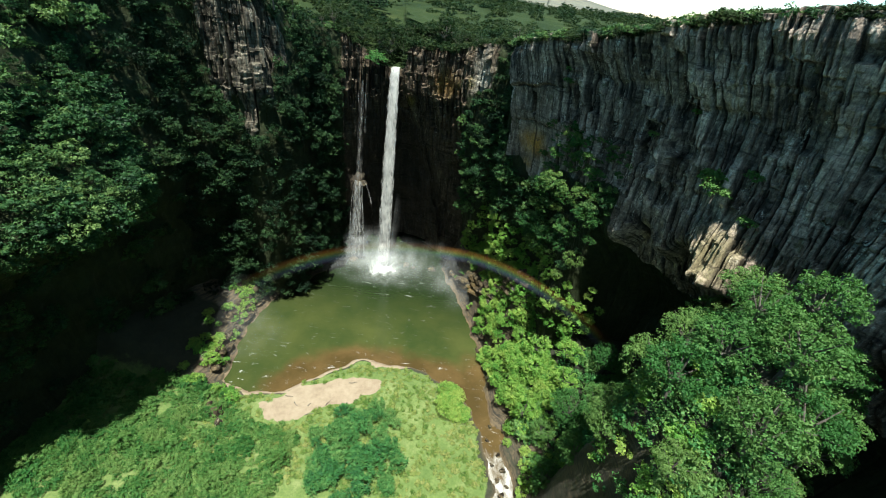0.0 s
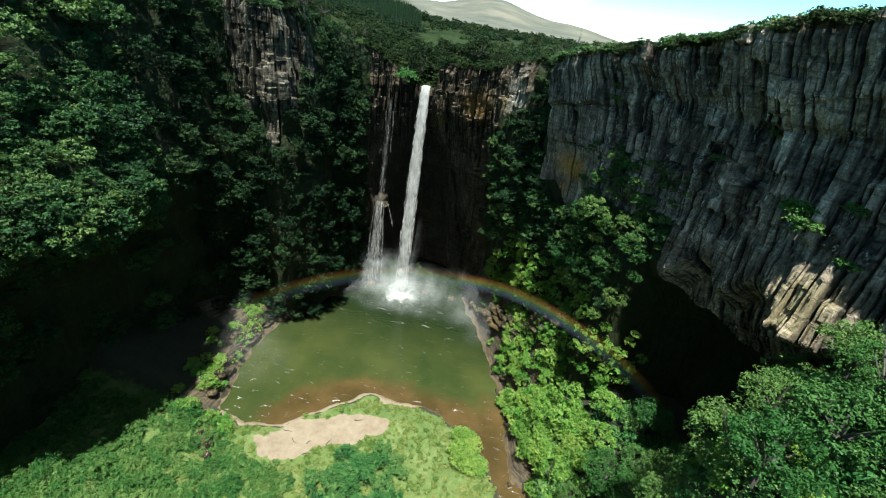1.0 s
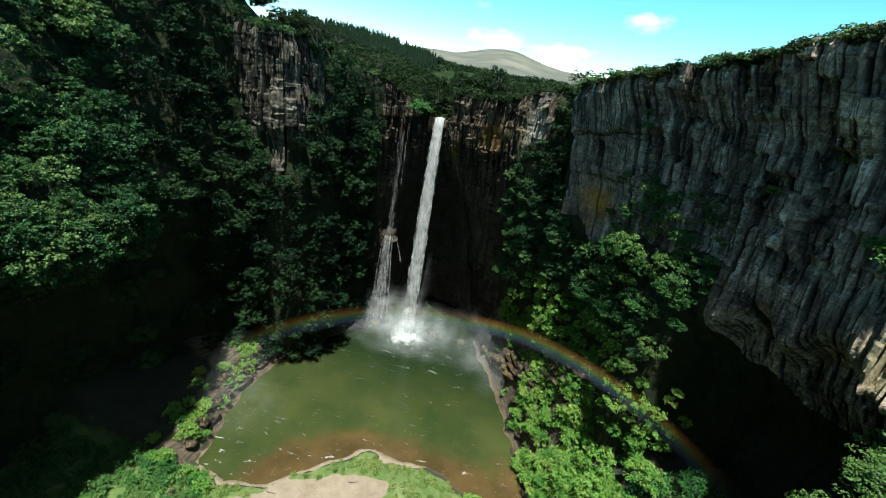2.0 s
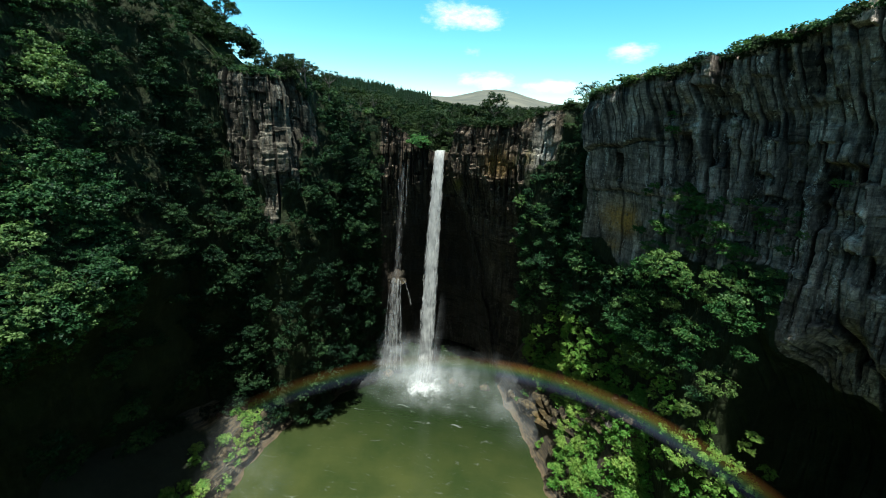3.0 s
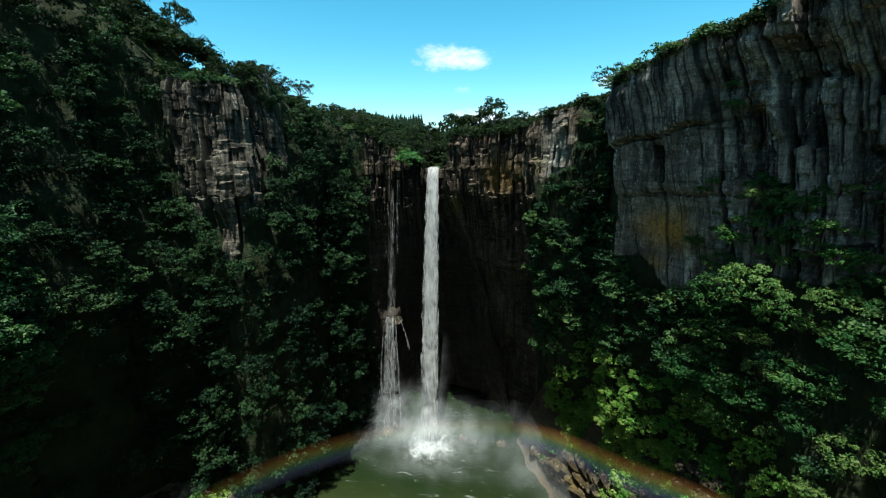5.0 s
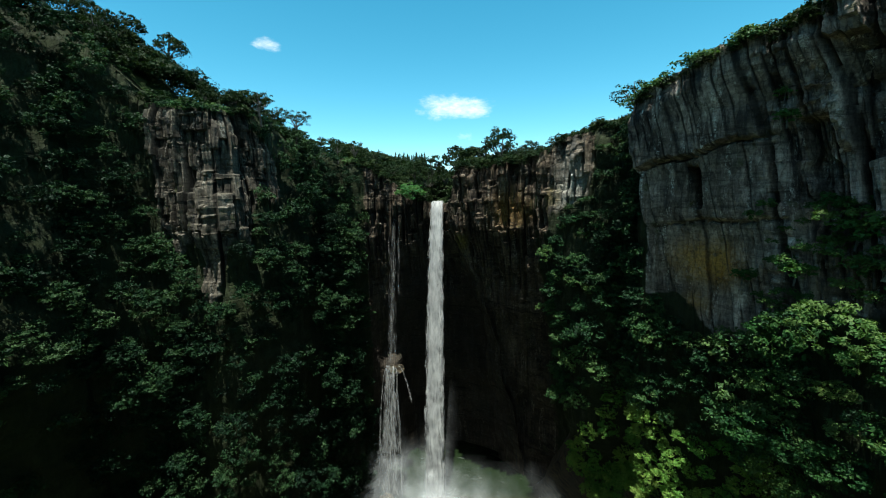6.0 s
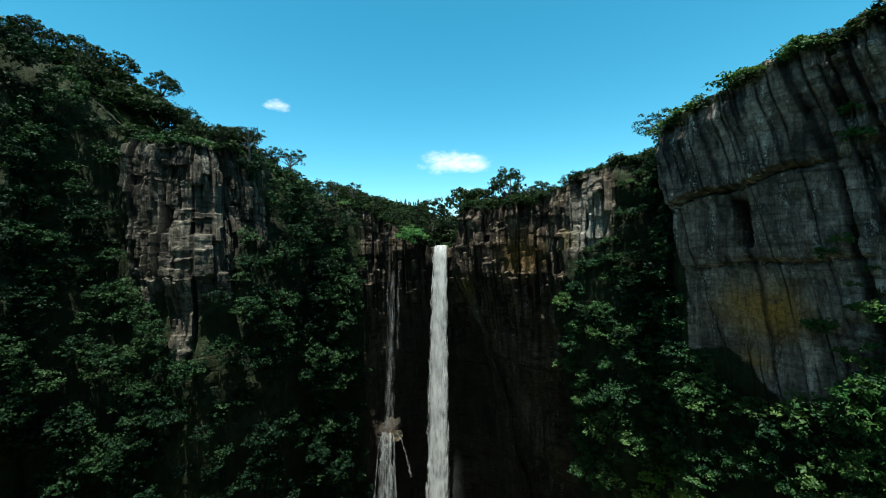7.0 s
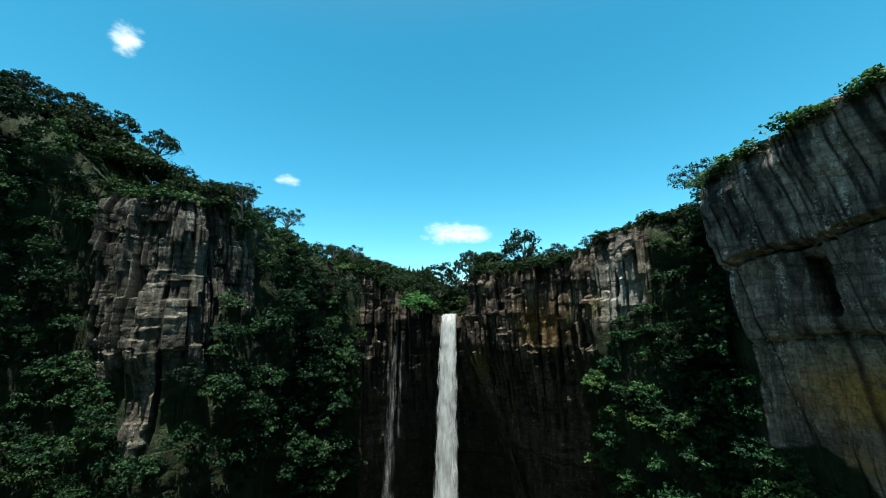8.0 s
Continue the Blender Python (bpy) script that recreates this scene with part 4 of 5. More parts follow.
def crown_tree(k, leaf, airy=False):
    """Tree of unit height about 1 crown radius; parts: trunk, crown. Returns the empty."""
    root = new("tree")
    bm = bmesh.new()
    r2 = random.Random(k)

    def limb(a, b, ra, rb, seg=6):
        d = (b - a).normalized()
        u = d.orthogonal().normalized()
        v = d.cross(u)
        rings = []
        for q, rad in ((a, ra), ((a + b) / 2 + u * 0.03, (ra + rb) / 2), (b, rb)):
            rings.append([bm.verts.new(q + (u * math.cos(2 * math.pi * j / seg) + v * math.sin(2 * math.pi * j / seg)) * rad) for j in range(seg)])
        for m0, m1 in zip(rings, rings[1:]):
            for j in range(seg):
                bm.faces.new((m0[j], m0[(j + 1) % seg], m1[(j + 1) % seg], m1[j]))

    top = Vector((r2.uniform(-0.1, 0.1), r2.uniform(-0.1, 0.1), 1.0))
    limb(Vector((0, 0, -0.3)), top, 0.075, 0.045)
    for j in range(7):
        a = j * 2.4 + r2.uniform(-0.3, 0.3)
        end = Vector((math.cos(a) * r2.uniform(0.45, 0.8), math.sin(a) * r2.uniform(0.45, 0.8), 1.25 + r2.uniform(0, 0.7)))
        limb(top * r2.uniform(0.75, 1.0), end, 0.035, 0.01, 5)
    limb(top, top + Vector((0.05, 0.02, 0.9)), 0.045, 0.012, 5)
    me = bpy.data.meshes.new("trunk")
    bm.to_mesh(me)
    bm.free()
    put("trunk", me, BARK, root)
    cloud, puff = (AIRY if airy else BROAD if leaf is LEAF_TREE else CROWNS)[k % (3 if airy else 4)]
    put("crown", leaf_mesh("crown", cloud * np.array([1, 1, 0.95]) + np.array([0, 0, 1.35]), 0.5 + puff), leaf, root)
    return root


def tree_kind(count, leaf, label, group, airy=False):
    made = []
    for k in range(count):
        t = crown_tree(k, leaf, airy)
        tagged(t, label, "tree", group)
        made.append(t)
    return made


def plant(kinds, places, radii, turn=True):
    """The first of each kind is set down itself, the rest are copies."""
    used = set()
    for i, (p, r) in enumerate(zip(places, radii)):
        k = int(rng.integers(len(kinds)))
        m = pose(*p, rng.uniform(-5, 5), rng.uniform(-5, 5), rng.uniform(0, 360))
        if k in used:
            ob = copy_thing(kinds[k], m)
        else:
            ob = kinds[k]
            ob.matrix_basis = m
            used.add(k)
        ob.scale = (r, r, r * rng.uniform(0.85, 1.15))


# ---- trees on the valley's right side and on the spur ----
def spread_out(n, pick, gap):
    """Places drawn by pick(), no two nearer than gap."""
    got = []
    for tries in range(n * 40):
        p = pick()
        if p is not None and all((p[0] - q[0]) ** 2 + (p[1] - q[1]) ** 2 + 0.5 * (p[2] - q[2]) ** 2 > gap * gap for q in got):
            got.append(p)
            if len(got) >= n:
                break
    return got


def right_bank():
    x, y = rng.uniform(22, 62), rng.uniform(16, 74)
    z, d, _ = floor_height(np.array([x]), np.array([y]))
    if d[0] < 4.0 or x > 40 - 0.62 * (y - 48) + 9 or (y > 62 and x > 34):
        return None
    return (x, y, float(z[0]) - 0.3)


bank_places = spread_out(120, right_bank, 5.0)
sunny = [p for p in bank_places if p[1] > 54 and p[0] < 36]
dark = [p for p in bank_places if p not in sunny]
plant(tree_kind(4, LEAF_TREE, "broad-leaved green tree on the steep bank", "trees on the steep bank"), dark, rng.uniform(2.6, 4.7, len(dark)))
plant(tree_kind(4, LEAF_BRIGHT, "bright yellow-green tree on the bank by the pool", "trees on the steep bank"), sunny, rng.uniform(2.6, 4.2, len(sunny)))


def low_growth(name, label, box, count, size, mat, keep, templates=BUSHES, category="bushes", squash=None, lift=0.35, dome=None):
    x, y = rng.uniform(box[0], box[1], count), rng.uniform(box[2], box[3], count)
    z, d, masks = floor_height(x, y)
    ok = keep(x, y, d, masks)
    x, y, z = x[ok], y[ok], z[ok]
    r = size * rng.uniform(0.6, 1.35, len(x))
    if dome:
        # the middle of the thicket stands higher
        z = z + dome[3] * np.exp(-((x - dome[0]) ** 2 + (y - dome[1]) ** 2) / dome[2] ** 2 * 1.5)
    p = np.stack([x, y, z + lift * r * rng.uniform(0.5, 1.1, len(x))], 1)
    return tagged(put(name, leaf_mesh(name, *scatter(templates, p, r, rng, squash)), mat), label, category, kind="stuff")


low_growth("bank_thicket", "bright green rounded thicket on the steep bank by the pool", (6, 30, 56, 112), 1500, 1.7, LEAF_BRIGHT,
           lambda x, y, d, m: (d > 1.8 + 2.0 * ramp(y, 84, 92) + 2.2 * smooth_noise(x / 4, y / 4, 61)) & (d < 12) & (x > 6), CROWNS[:4] + BUSHES[:3], lift=0.9)
low_growth("shelf_bushes", "small bright green clumps on the rock shelf by the pool", (4, 24, 78, 112), 90, 1.1, LEAF_BRIGHT,
           lambda x, y, d, m: (d > 1.5) & (d < 11) & (smooth_noise(x / 3.5, y / 3.5, 63) > 0.1), BUSHES)
low_growth("stream_bushes", "pale green bushes along the stream", (18, 36, 10, 64), 240, 1.5, LEAF_BRIGHT, lambda x, y, d, m: (d > 1.6) & (d < 12) & (x > 19), BUSHES)
low_growth("bank_bushes", "pale green bushes on the rocky bank", (-66, -36, 52, 112), 260, 1.5, LEAF_BRIGHT, lambda x, y, d, m: (d > 1.2) & (d < 9) & (x < -36) & (y > 48), lift=0.6)
low_growth("fern_thicket", "fresh green fern and shrub thicket covering the bank", (-75, -24, 28, 54), 640, 1.5, LEAF_FERN,
           lambda x, y, d, m: (d > 2.0) & (m["sand"] < 0.25) & (y + 0.55 * (x + 30) < 46 + 4 * smooth_noise(x / 4, y / 4, 91)), FERNS)
low_growth("shrub_thicket", "dark green shrub thicket on the grassy point", (-22, 0, 24, 62), 230, 1.9, LEAF_DEEP,
           lambda x, y, d, m: (d > 2.5) & (np.hypot((x + 11) / 9.5, (y - 46) / 11) + 0.3 * smooth_noise(x / 3.5, y / 3.5, 95) < 1), CROWNS[:3], lift=0.7, dome=(-11, 46, 9.5, 2.6))
low_growth("fern_mounds", "rounded fresh green shrubs standing in the ferns", (-75, -24, 28, 54), 110, 1.9, LEAF_FERN,
           lambda x, y, d, m: (d > 3.0) & (m["sand"] < 0.1) & (y + 0.55 * (x + 30) < 43), CROWNS[:3], lift=0.6)
low_growth("grass_tufts", "bright yellow-green grass on the point", (-46, 18, 36, 70), 2100, 0.62, GRASS,
           lambda x, y, d, m: (d > 0.7) & (m["sand"] < 0.3) & (x < 17) & (x > -46), TUFTS, "grass", 0.5)

low_growth("spur_undergrowth", "green undergrowth between the trees of the spur", (22, 64, 12, 66), 1150, 1.7, LEAF_DEEP, lambda x, y, d, m: (d > 3.5) & (x < 60 - 0.7 * np.maximum(y - 40, 0)), SMALL)

# ---- scrub and trees along the rims ----


def rim_scrub(name, label, s0, s1, count, size, deep, mat):
    s, d = rng.uniform(s0, s1, count), rng.uniform(-0.7, deep, count)
    rx, ry, rz = WALL.rim(s)
    nx, ny = (np.interp(s, WALL.probe, WALL.nor[:, k]) for k in (0, 1))
    x, y = rx - nx * d, ry - ny * d
    z = upland_height(x, y, np.maximum(d, 0), rz) - 0.5 * np.maximum(-d, 0)
    r = size * rng.uniform(0.5, 1.3, count)
    lip_gap = np.hypot(x + 19.7, y - 118.5) > 3.2
    p = np.stack([x, y, z + 0.25 * r], 1)[lip_gap]
    return tagged(put(name, leaf_mesh(name, *scatter(SMALL, p, r[lip_gap], rng, 0.75)), mat), label, "scrub", kind="stuff")


def rim_fringe(name, label, s0, s1, per_metre, size, mat):
    n = int((s1 - s0) * per_metre)
    s = rng.uniform(s0, s1, n)
    x, y, z, nx, ny = WALL.at(s, WALL.rim(s)[2], True)
    d = rng.uniform(-0.4, 3.2, n)
    r = size * rng.uniform(0.5, 1.4, n) * (1 + 0.4 * fbm(s / 5, s * 0, 88))
    p = np.stack([x - nx * d, y - ny * d, z + 0.15 * r - 0.5 * (d < 0.3)], 1)
    ok = np.hypot(p[:, 0] + 19.7, p[:, 1] - 118.5) > 2.6
    me = leaf_mesh(name, *scatter(FERNS, p[ok], r[ok], rng, 0.8))
    return tagged(put(name, me, mat), label, "scrub", kind="stuff")


rim_fringe("edge_scrub", "green grass and scrub hanging over the forested edge", K[5], K[12], 3.5, 1.2, LEAF_CLIFF)
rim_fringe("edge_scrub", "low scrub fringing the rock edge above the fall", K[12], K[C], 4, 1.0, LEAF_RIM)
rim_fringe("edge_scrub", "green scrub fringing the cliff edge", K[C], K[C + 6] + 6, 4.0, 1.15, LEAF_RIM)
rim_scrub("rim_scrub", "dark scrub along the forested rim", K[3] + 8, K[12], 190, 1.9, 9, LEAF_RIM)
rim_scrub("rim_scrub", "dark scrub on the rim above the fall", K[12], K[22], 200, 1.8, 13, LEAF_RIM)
rim_scrub("rim_scrub", "green scrub hanging over the cliff edge", K[22], K[len(RIM) + 6] + 6, 260, 1.5, 6, LEAF_CLIFF)


def upland_scrub():
    n = 600
    az, r = np.radians(rng.uniform(-45, 35, n)), 70 + 640 * rng.uniform(0, 1, n) ** 1.2
    x, y = r * np.sin(az), 60 + r * np.cos(az)
    x = np.concatenate([x, rng.uniform(-46, 12, 330)])
    y = np.concatenate([y, rng.uniform(119.5, 160, 330)])
    ok = (y > 122) | ((np.abs(x + 20) > 4) & (y > 119.5))
    x, y = x[ok], y[ok]
    edge = y - 117
    z = upland_height(x, y, edge, np.interp(x, [-60, -46, -33, -27, -21.5, -17.8, -16.5, 12], [82, 77.5, 71.5, 67, 64.2, 64.2, 70.8, 74.5]))
    rad = rng.uniform(1.2, 2.8, len(x)) * (1 + edge / 130)
    me = leaf_mesh("upland_scrub", *scatter(SMALL, np.stack([x, y, z + 0.3 * rad], 1), rad, rng, 0.7))
    return tagged(put("upland_scrub", me, LEAF_RIM), "dark green scrub covering the plateau", "scrub", kind="stuff")


upland_scrub()


def lip_scrub():
    """Scrub closing the stream's gap behind the lip."""
    n = 70
    x, y = rng.uniform(-28, -12, n), rng.uniform(121.2, 128, n)
    z = upland_height(x, y, y - 118.4, np.full(n, 64.4))
    r = rng.uniform(1.2, 2.3, n)
    me = leaf_mesh("lip_scrub", *scatter(BUSHES, np.stack([x, y, z + r * rng.uniform(0.3, 1.0, n)], 1), r, rng, 0.95))
    return tagged(put("lip_scrub", me, LEAF_RIM), "dark scrub along the stream behind the lip", "scrub", kind="stuff")


lip_scrub()


def mound_wood():
    n = 230
    a, q = rng.uniform(0, 2 * math.pi, n), 19 * np.sqrt(rng.uniform(0, 1, n))
    x, y = -72 + 0.9 * q * np.cos(a), 97 + q * np.sin(a)
    ok = ((y > 93) | (x < -72)) & (x < -57 - 0.3 * np.maximum(y - 98, 0))
    x, y = x[ok], y[ok]
    z = upland_height(x, y, np.full_like(x, 8.0), np.full_like(x, 85.0))
    r = rng.uniform(1.6, 2.9, len(x))
    me = leaf_mesh("mound_wood", *scatter(FERNS, np.stack([x, y, z + 0.2 * r], 1), r, rng, 0.9))
    return tagged(put("mound_wood", me, LEAF_RIM), "dark wood on the rise behind the rock tower", "forest", kind="stuff")


mound_wood()


def pine_wood():
    """A plantation of conifers on the slope behind."""
    n = 900
    out = []
    az, r = np.radians(rng.uniform(-34, -14.5, n)), rng.uniform(150, 330, n)
    for a, q in zip(az, r):
        x, y = q * math.sin(a), 40 + q * math.cos(a)
        z = float(upland_height(np.array([x]), np.array([y]), np.array([max(q - 90, 5)]), np.array([75.0]))[0])
        h = rng.uniform(5, 8)
        tiers = 7
        for k in range(tiers):
            rad, zz = h * 0.2 * (1 - k / tiers) + 0.15, z + h * (0.1 + 0.9 * k / tiers)
            for j in range(6):
                b = j * 1.047 + k + rng.uniform(-0.2, 0.2)
                dx, dy = math.cos(b), math.sin(b)
                out.append([(x, y, zz + h * 0.16), (x + dx * rad - dy * rad * 0.4, y + dy * rad + dx * rad * 0.4, zz), (x + dx * rad * 1.15, y + dy * rad * 1.15, zz - 0.2), (x + dx * rad + dy * rad * 0.4, y + dy * rad - dx * rad * 0.4, zz)])
    return tagged(put("pine_wood", leaf_mesh("pine_wood", np.array(out)), PINE), "dark conifer plantation on the slope", "forest", kind="stuff")


pine_wood()

# ---- single trees on the rim ----
rim_trees = [(-47.0, 106.5, 78, 2.6), (-36.5, 117.5, 73, 2.2), (-13.5, 121, 68.2, 2.6), (-18.5, 124, 65.8, 3.0), (-23, 123, 65.6, 2.6), (-3, 117, 71, 2.0), (10.4, 94.6, 75.6, 2.4), (3, 112, 73, 1.8),
             (-30, 121, 69, 2.0), (-42.4, 105, 76.2, 2.3), (-42.1, 95, 78.2, 1.9), (-38.0, 112, 73.4, 1.6), (-16, 123, 70.5, 2.4)]
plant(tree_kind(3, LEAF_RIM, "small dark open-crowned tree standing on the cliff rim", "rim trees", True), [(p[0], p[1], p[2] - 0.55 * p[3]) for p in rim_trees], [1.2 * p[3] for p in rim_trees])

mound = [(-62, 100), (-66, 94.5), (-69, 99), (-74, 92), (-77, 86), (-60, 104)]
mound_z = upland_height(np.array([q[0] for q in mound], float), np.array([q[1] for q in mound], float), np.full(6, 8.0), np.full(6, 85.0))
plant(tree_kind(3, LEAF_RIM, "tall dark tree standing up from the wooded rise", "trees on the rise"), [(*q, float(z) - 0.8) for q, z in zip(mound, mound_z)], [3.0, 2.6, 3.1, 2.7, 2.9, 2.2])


def left_rim():
    s = rng.uniform(K[4], K[10])
    if K[7] - 4 < s < K[8] + 3:
        return None
    rx, ry, rz = (float(v) for v in WALL.rim(s))
    i = int(min(s, len(WALL.probe) - 1))
    d = rng.uniform(0.8, 9)
    x, y = rx - WALL.nor[i, 0] * d, ry - WALL.nor[i, 1] * d
    return (x, y, float(upland_height(np.array([x]), np.array([y]), np.array([d]), np.array([rz]))[0]) - 1.2)


crest = spread_out(60, left_rim, 2.6)
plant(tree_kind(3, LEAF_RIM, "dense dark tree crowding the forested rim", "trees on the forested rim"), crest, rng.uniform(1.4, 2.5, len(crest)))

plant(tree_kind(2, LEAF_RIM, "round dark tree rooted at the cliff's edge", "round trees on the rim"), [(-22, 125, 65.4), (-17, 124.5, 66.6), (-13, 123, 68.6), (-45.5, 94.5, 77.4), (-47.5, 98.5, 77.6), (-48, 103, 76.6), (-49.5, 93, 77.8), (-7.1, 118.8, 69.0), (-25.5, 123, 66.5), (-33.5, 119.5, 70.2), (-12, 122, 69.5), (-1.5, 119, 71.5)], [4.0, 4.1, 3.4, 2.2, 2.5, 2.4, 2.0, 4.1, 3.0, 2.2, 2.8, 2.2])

# ---- waterfalls ----


def strand(centre, width, depth, z0, z1, k, wobble=0.2, rows=150, cols=14):
    """A ragged tube of falling water; centre(z) gives x, y."""
    v = np.linspace(0, 1, rows)
    a = np.linspace(0, 2 * math.pi, cols, endpoint=False)
    V, A = np.meshgrid(v, a, indexing="ij")
    z = z0 + (z1 - z0) * V
    cx, cy = centre(V)
    w = width(V) * (1 + wobble * smooth_noise(A * 1.3, V * 22, k))
    w = w * (1 + 0.1 * smooth_noise(np.cos(A) * 2.2, V * (z0 - z1) / 1.1 + np.sin(A) * 1.5, k + 9))
    x = cx + 0.5 * w * np.cos(A) + 0.09 * smooth_noise(V * 30, A, k + 3)
    y = cy + 0.5 * depth * (0.6 + 0.5 * V) * np.sin(A) * (1 + 0.15 * smooth_noise(np.cos(A) * 4.5, V * (z0 - z1) / 2.2, k + 12))
    quads = grid_quads(rows, cols)
    wrap = np.arange(rows - 1) * cols + cols - 1
    quads = np.concatenate([quads, np.stack([wrap, wrap + cols, wrap + 1, wrap - cols + 1], 1)])
    body = np.clip(1.05 - 0.95 * np.abs(np.cos(A)) ** 3, 0, 1) * ramp(V, -0.01, 0.01)
    return np.stack([x.ravel(), y.ravel(), z.ravel()], 1), quads, body.ravel()


def waterfall(name, label):
    root = new(name)
    return tagged(root, label, "waterfall")


main_fall = waterfall("waterfall", "tall white waterfall dropping free into the pool")
for k, (dx, wide, body_add) in enumerate([(0, 0.8, 0.45), (0.25, 0.85, 0.1), (-0.2, 1.2, -0.15)]):
    co, q, body = strand(lambda v, dx=dx: (-19.7 + dx - 0.5 * v, 118.4 - 5.6 * np.sqrt(v)), lambda v, wide=wide: wide * (2.1 + 1.2 * np.sqrt(v) + 0.9 * v), 1.4 + 0.3 * k, 64.6, -0.2, 100 + 7 * k, 0.14, 280, 22)
    put("water_strand", mesh_from("water_strand", co, q, {"body": np.clip(body + body_add, 0, 1.6) * (1 - 0.6 * ramp(-co[:, 2], -5.0, -0.5))}, True), FALL, main_fall)

side_fall = waterfall("side_waterfall", "thin veil of water breaking on a rock ledge")
co, q, body = strand(lambda v: (-29.3 - 0.9 * v, 117.9 - 0.9 * np.sqrt(v)), lambda v: 1.9 + 0.7 * v, 0.5, 61.5, 30, 131)
put("veil", mesh_from("veil", co, q, {"body": np.clip(body - 0.2, 0, 1)}, True), VEIL, side_fall)
co, q, body = strand(lambda v: (-27.9 - 0.4 * v, 118.0 - 0.8 * np.sqrt(v)), lambda v: 0.7 + 0.2 * v, 0.4, 61.0, 45, 133)
put("veil", mesh_from("veil", co, q, {"body": np.clip(body - 0.3, 0, 1)}, True), VEIL, side_fall)
for k, (x0, x1, zt, zb, w) in enumerate([(-30.4, -31.6, 30, 1, 2.0), (-29.6, -29.4, 30, 1, 2.2), (-30.0, -30.4, 28, 1, 3.0), (-31.0, -33.2, 29.3, 2, 0.5), (-29.0, -28.0, 29.6, 1, 0.8), (-28.6, -25.2, 30.0, 23, 0.35)]):
    co, q, body = strand(lambda v, x0=x0, x1=x1: (x0 + (x1 - x0) * np.sqrt(v), 115.6 - 1.6 * np.sqrt(v)), lambda v, w=w: w * (0.6 + 0.7 * v), 0.5, zt, zb, 140 + k, 0.5)
    put("cascade", mesh_from("cascade", co, q, {"body": np.clip(body, 0, 1)}, True), CASCADE, side_fall)


def spray():
    """Soft leaning veils of spray round the foot of the fall."""
    root = tagged(new("spray"), "white spray drifting round the foot of the fall", "mist")
    for k, (x, y, z, rx, rz, t) in enumerate([(-20, 110.0, 4.5, 9.5, 7.5, 0.32), (-25, 111.5, 5, 10, 9, 0.3), (-14.5, 111, 4, 10, 8, 0.32), (-31, 111.5, 6, 8, 10, 0.25), (-20, 107.0, 3.2, 15, 5.5, 0.38),
                                              (-7, 108, 4, 10, 8, 0.18), (-20, 113.4, 11, 5, 13, 0.14), (-34, 106, 4, 10, 8, 0.16), (-18, 101, 3.0, 19, 5, 0.22), (2, 103, 5, 7, 10, 0.2), (8, 96, 6, 7, 10, 0.1), (-45, 68, 9, 12, 10, 0.08)]):
        u = np.linspace(-1, 1, 17)
        U, W = np.meshgrid(u, u, indexing="ij")
        r = np.hypot(U, W) * (1 + 0.25 * smooth_noise(U * 2.5, W * 2.5, k + 5))
        lean = 0.75 * W * rz
        co = np.stack([x + U * rx, y + lean + 0.8 * smooth_noise(U * 2, W * 2, k), z + W * rz], -1).reshape(-1, 3)
        thick = t * ramp(-r, -1.0, 0.0) * ramp(z + W * rz, 0.2, 3.0)
        me = mesh_from("drifting_veil", co, grid_quads(17, 17), {"thick": thick.ravel()}, True)
        put("drifting_veil", me, MIST, root).visible_shadow = False
    return root


spray()


def rainbow_material():
    mat, nt, bsdf = material("rainbow_light")
    m = Maker(nt)
    nt.nodes.remove(bsdf)
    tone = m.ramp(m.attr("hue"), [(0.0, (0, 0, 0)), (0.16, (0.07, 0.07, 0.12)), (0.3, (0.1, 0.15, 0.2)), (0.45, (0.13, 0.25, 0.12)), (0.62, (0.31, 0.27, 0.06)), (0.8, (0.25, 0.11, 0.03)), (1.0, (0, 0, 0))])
    # the bow's light is put in as emission from clear, fixed sheets
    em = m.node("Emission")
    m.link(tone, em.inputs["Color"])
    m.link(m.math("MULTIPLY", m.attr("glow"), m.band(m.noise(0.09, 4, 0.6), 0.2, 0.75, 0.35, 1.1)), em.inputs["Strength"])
    add = m.node("AddShader")
    m.link(em.outputs[0], add.inputs[0])
    m.link(m.node("BsdfTransparent").outputs[0], add.inputs[1])
    m.link(add.outputs[0], nt.nodes["Material Output"].inputs["Surface"])
    return mat


def rainbow():
    """The bow in the spray: a band round the point opposite the sun, hanging in the drops over the pool."""
    axis = Vector((0, 0.19, -0.98)).normalized()
    side = Vector((1, 0, 0))
    up = side.cross(axis)
    eye = Vector((-0.4, 20.0, 72.8))
    root = tagged(new("rainbow"), "faint rainbow arching through the spray over the pool", "rainbow")
    mat = rainbow_material()
    turns = np.linspace(-58, 58, 90)
    for band in range(5):
        vs, hue, glow = [], [], []
        for a in turns:
            for b in np.linspace(42.6 + 0.56 * band, 43.16 + 0.56 * band, 3):
                d = axis * math.cos(radians(b)) + (up * math.cos(radians(a)) + side * math.sin(radians(a))) * math.sin(radians(b))
                vs.append(tuple(eye + d * (71.0 - 22 * float(ramp(np.array(a), 0, 14)))))
                hue.append((b - 42.6) / 2.8)
                glow.append(0.16 * float(ramp(np.array(58.0 - abs(a)), 0, 30)) * (1.0 if a > 0 else 0.45))
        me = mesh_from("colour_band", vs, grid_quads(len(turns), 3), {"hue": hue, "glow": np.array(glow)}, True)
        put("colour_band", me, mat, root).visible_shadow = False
    return root


rainbow()

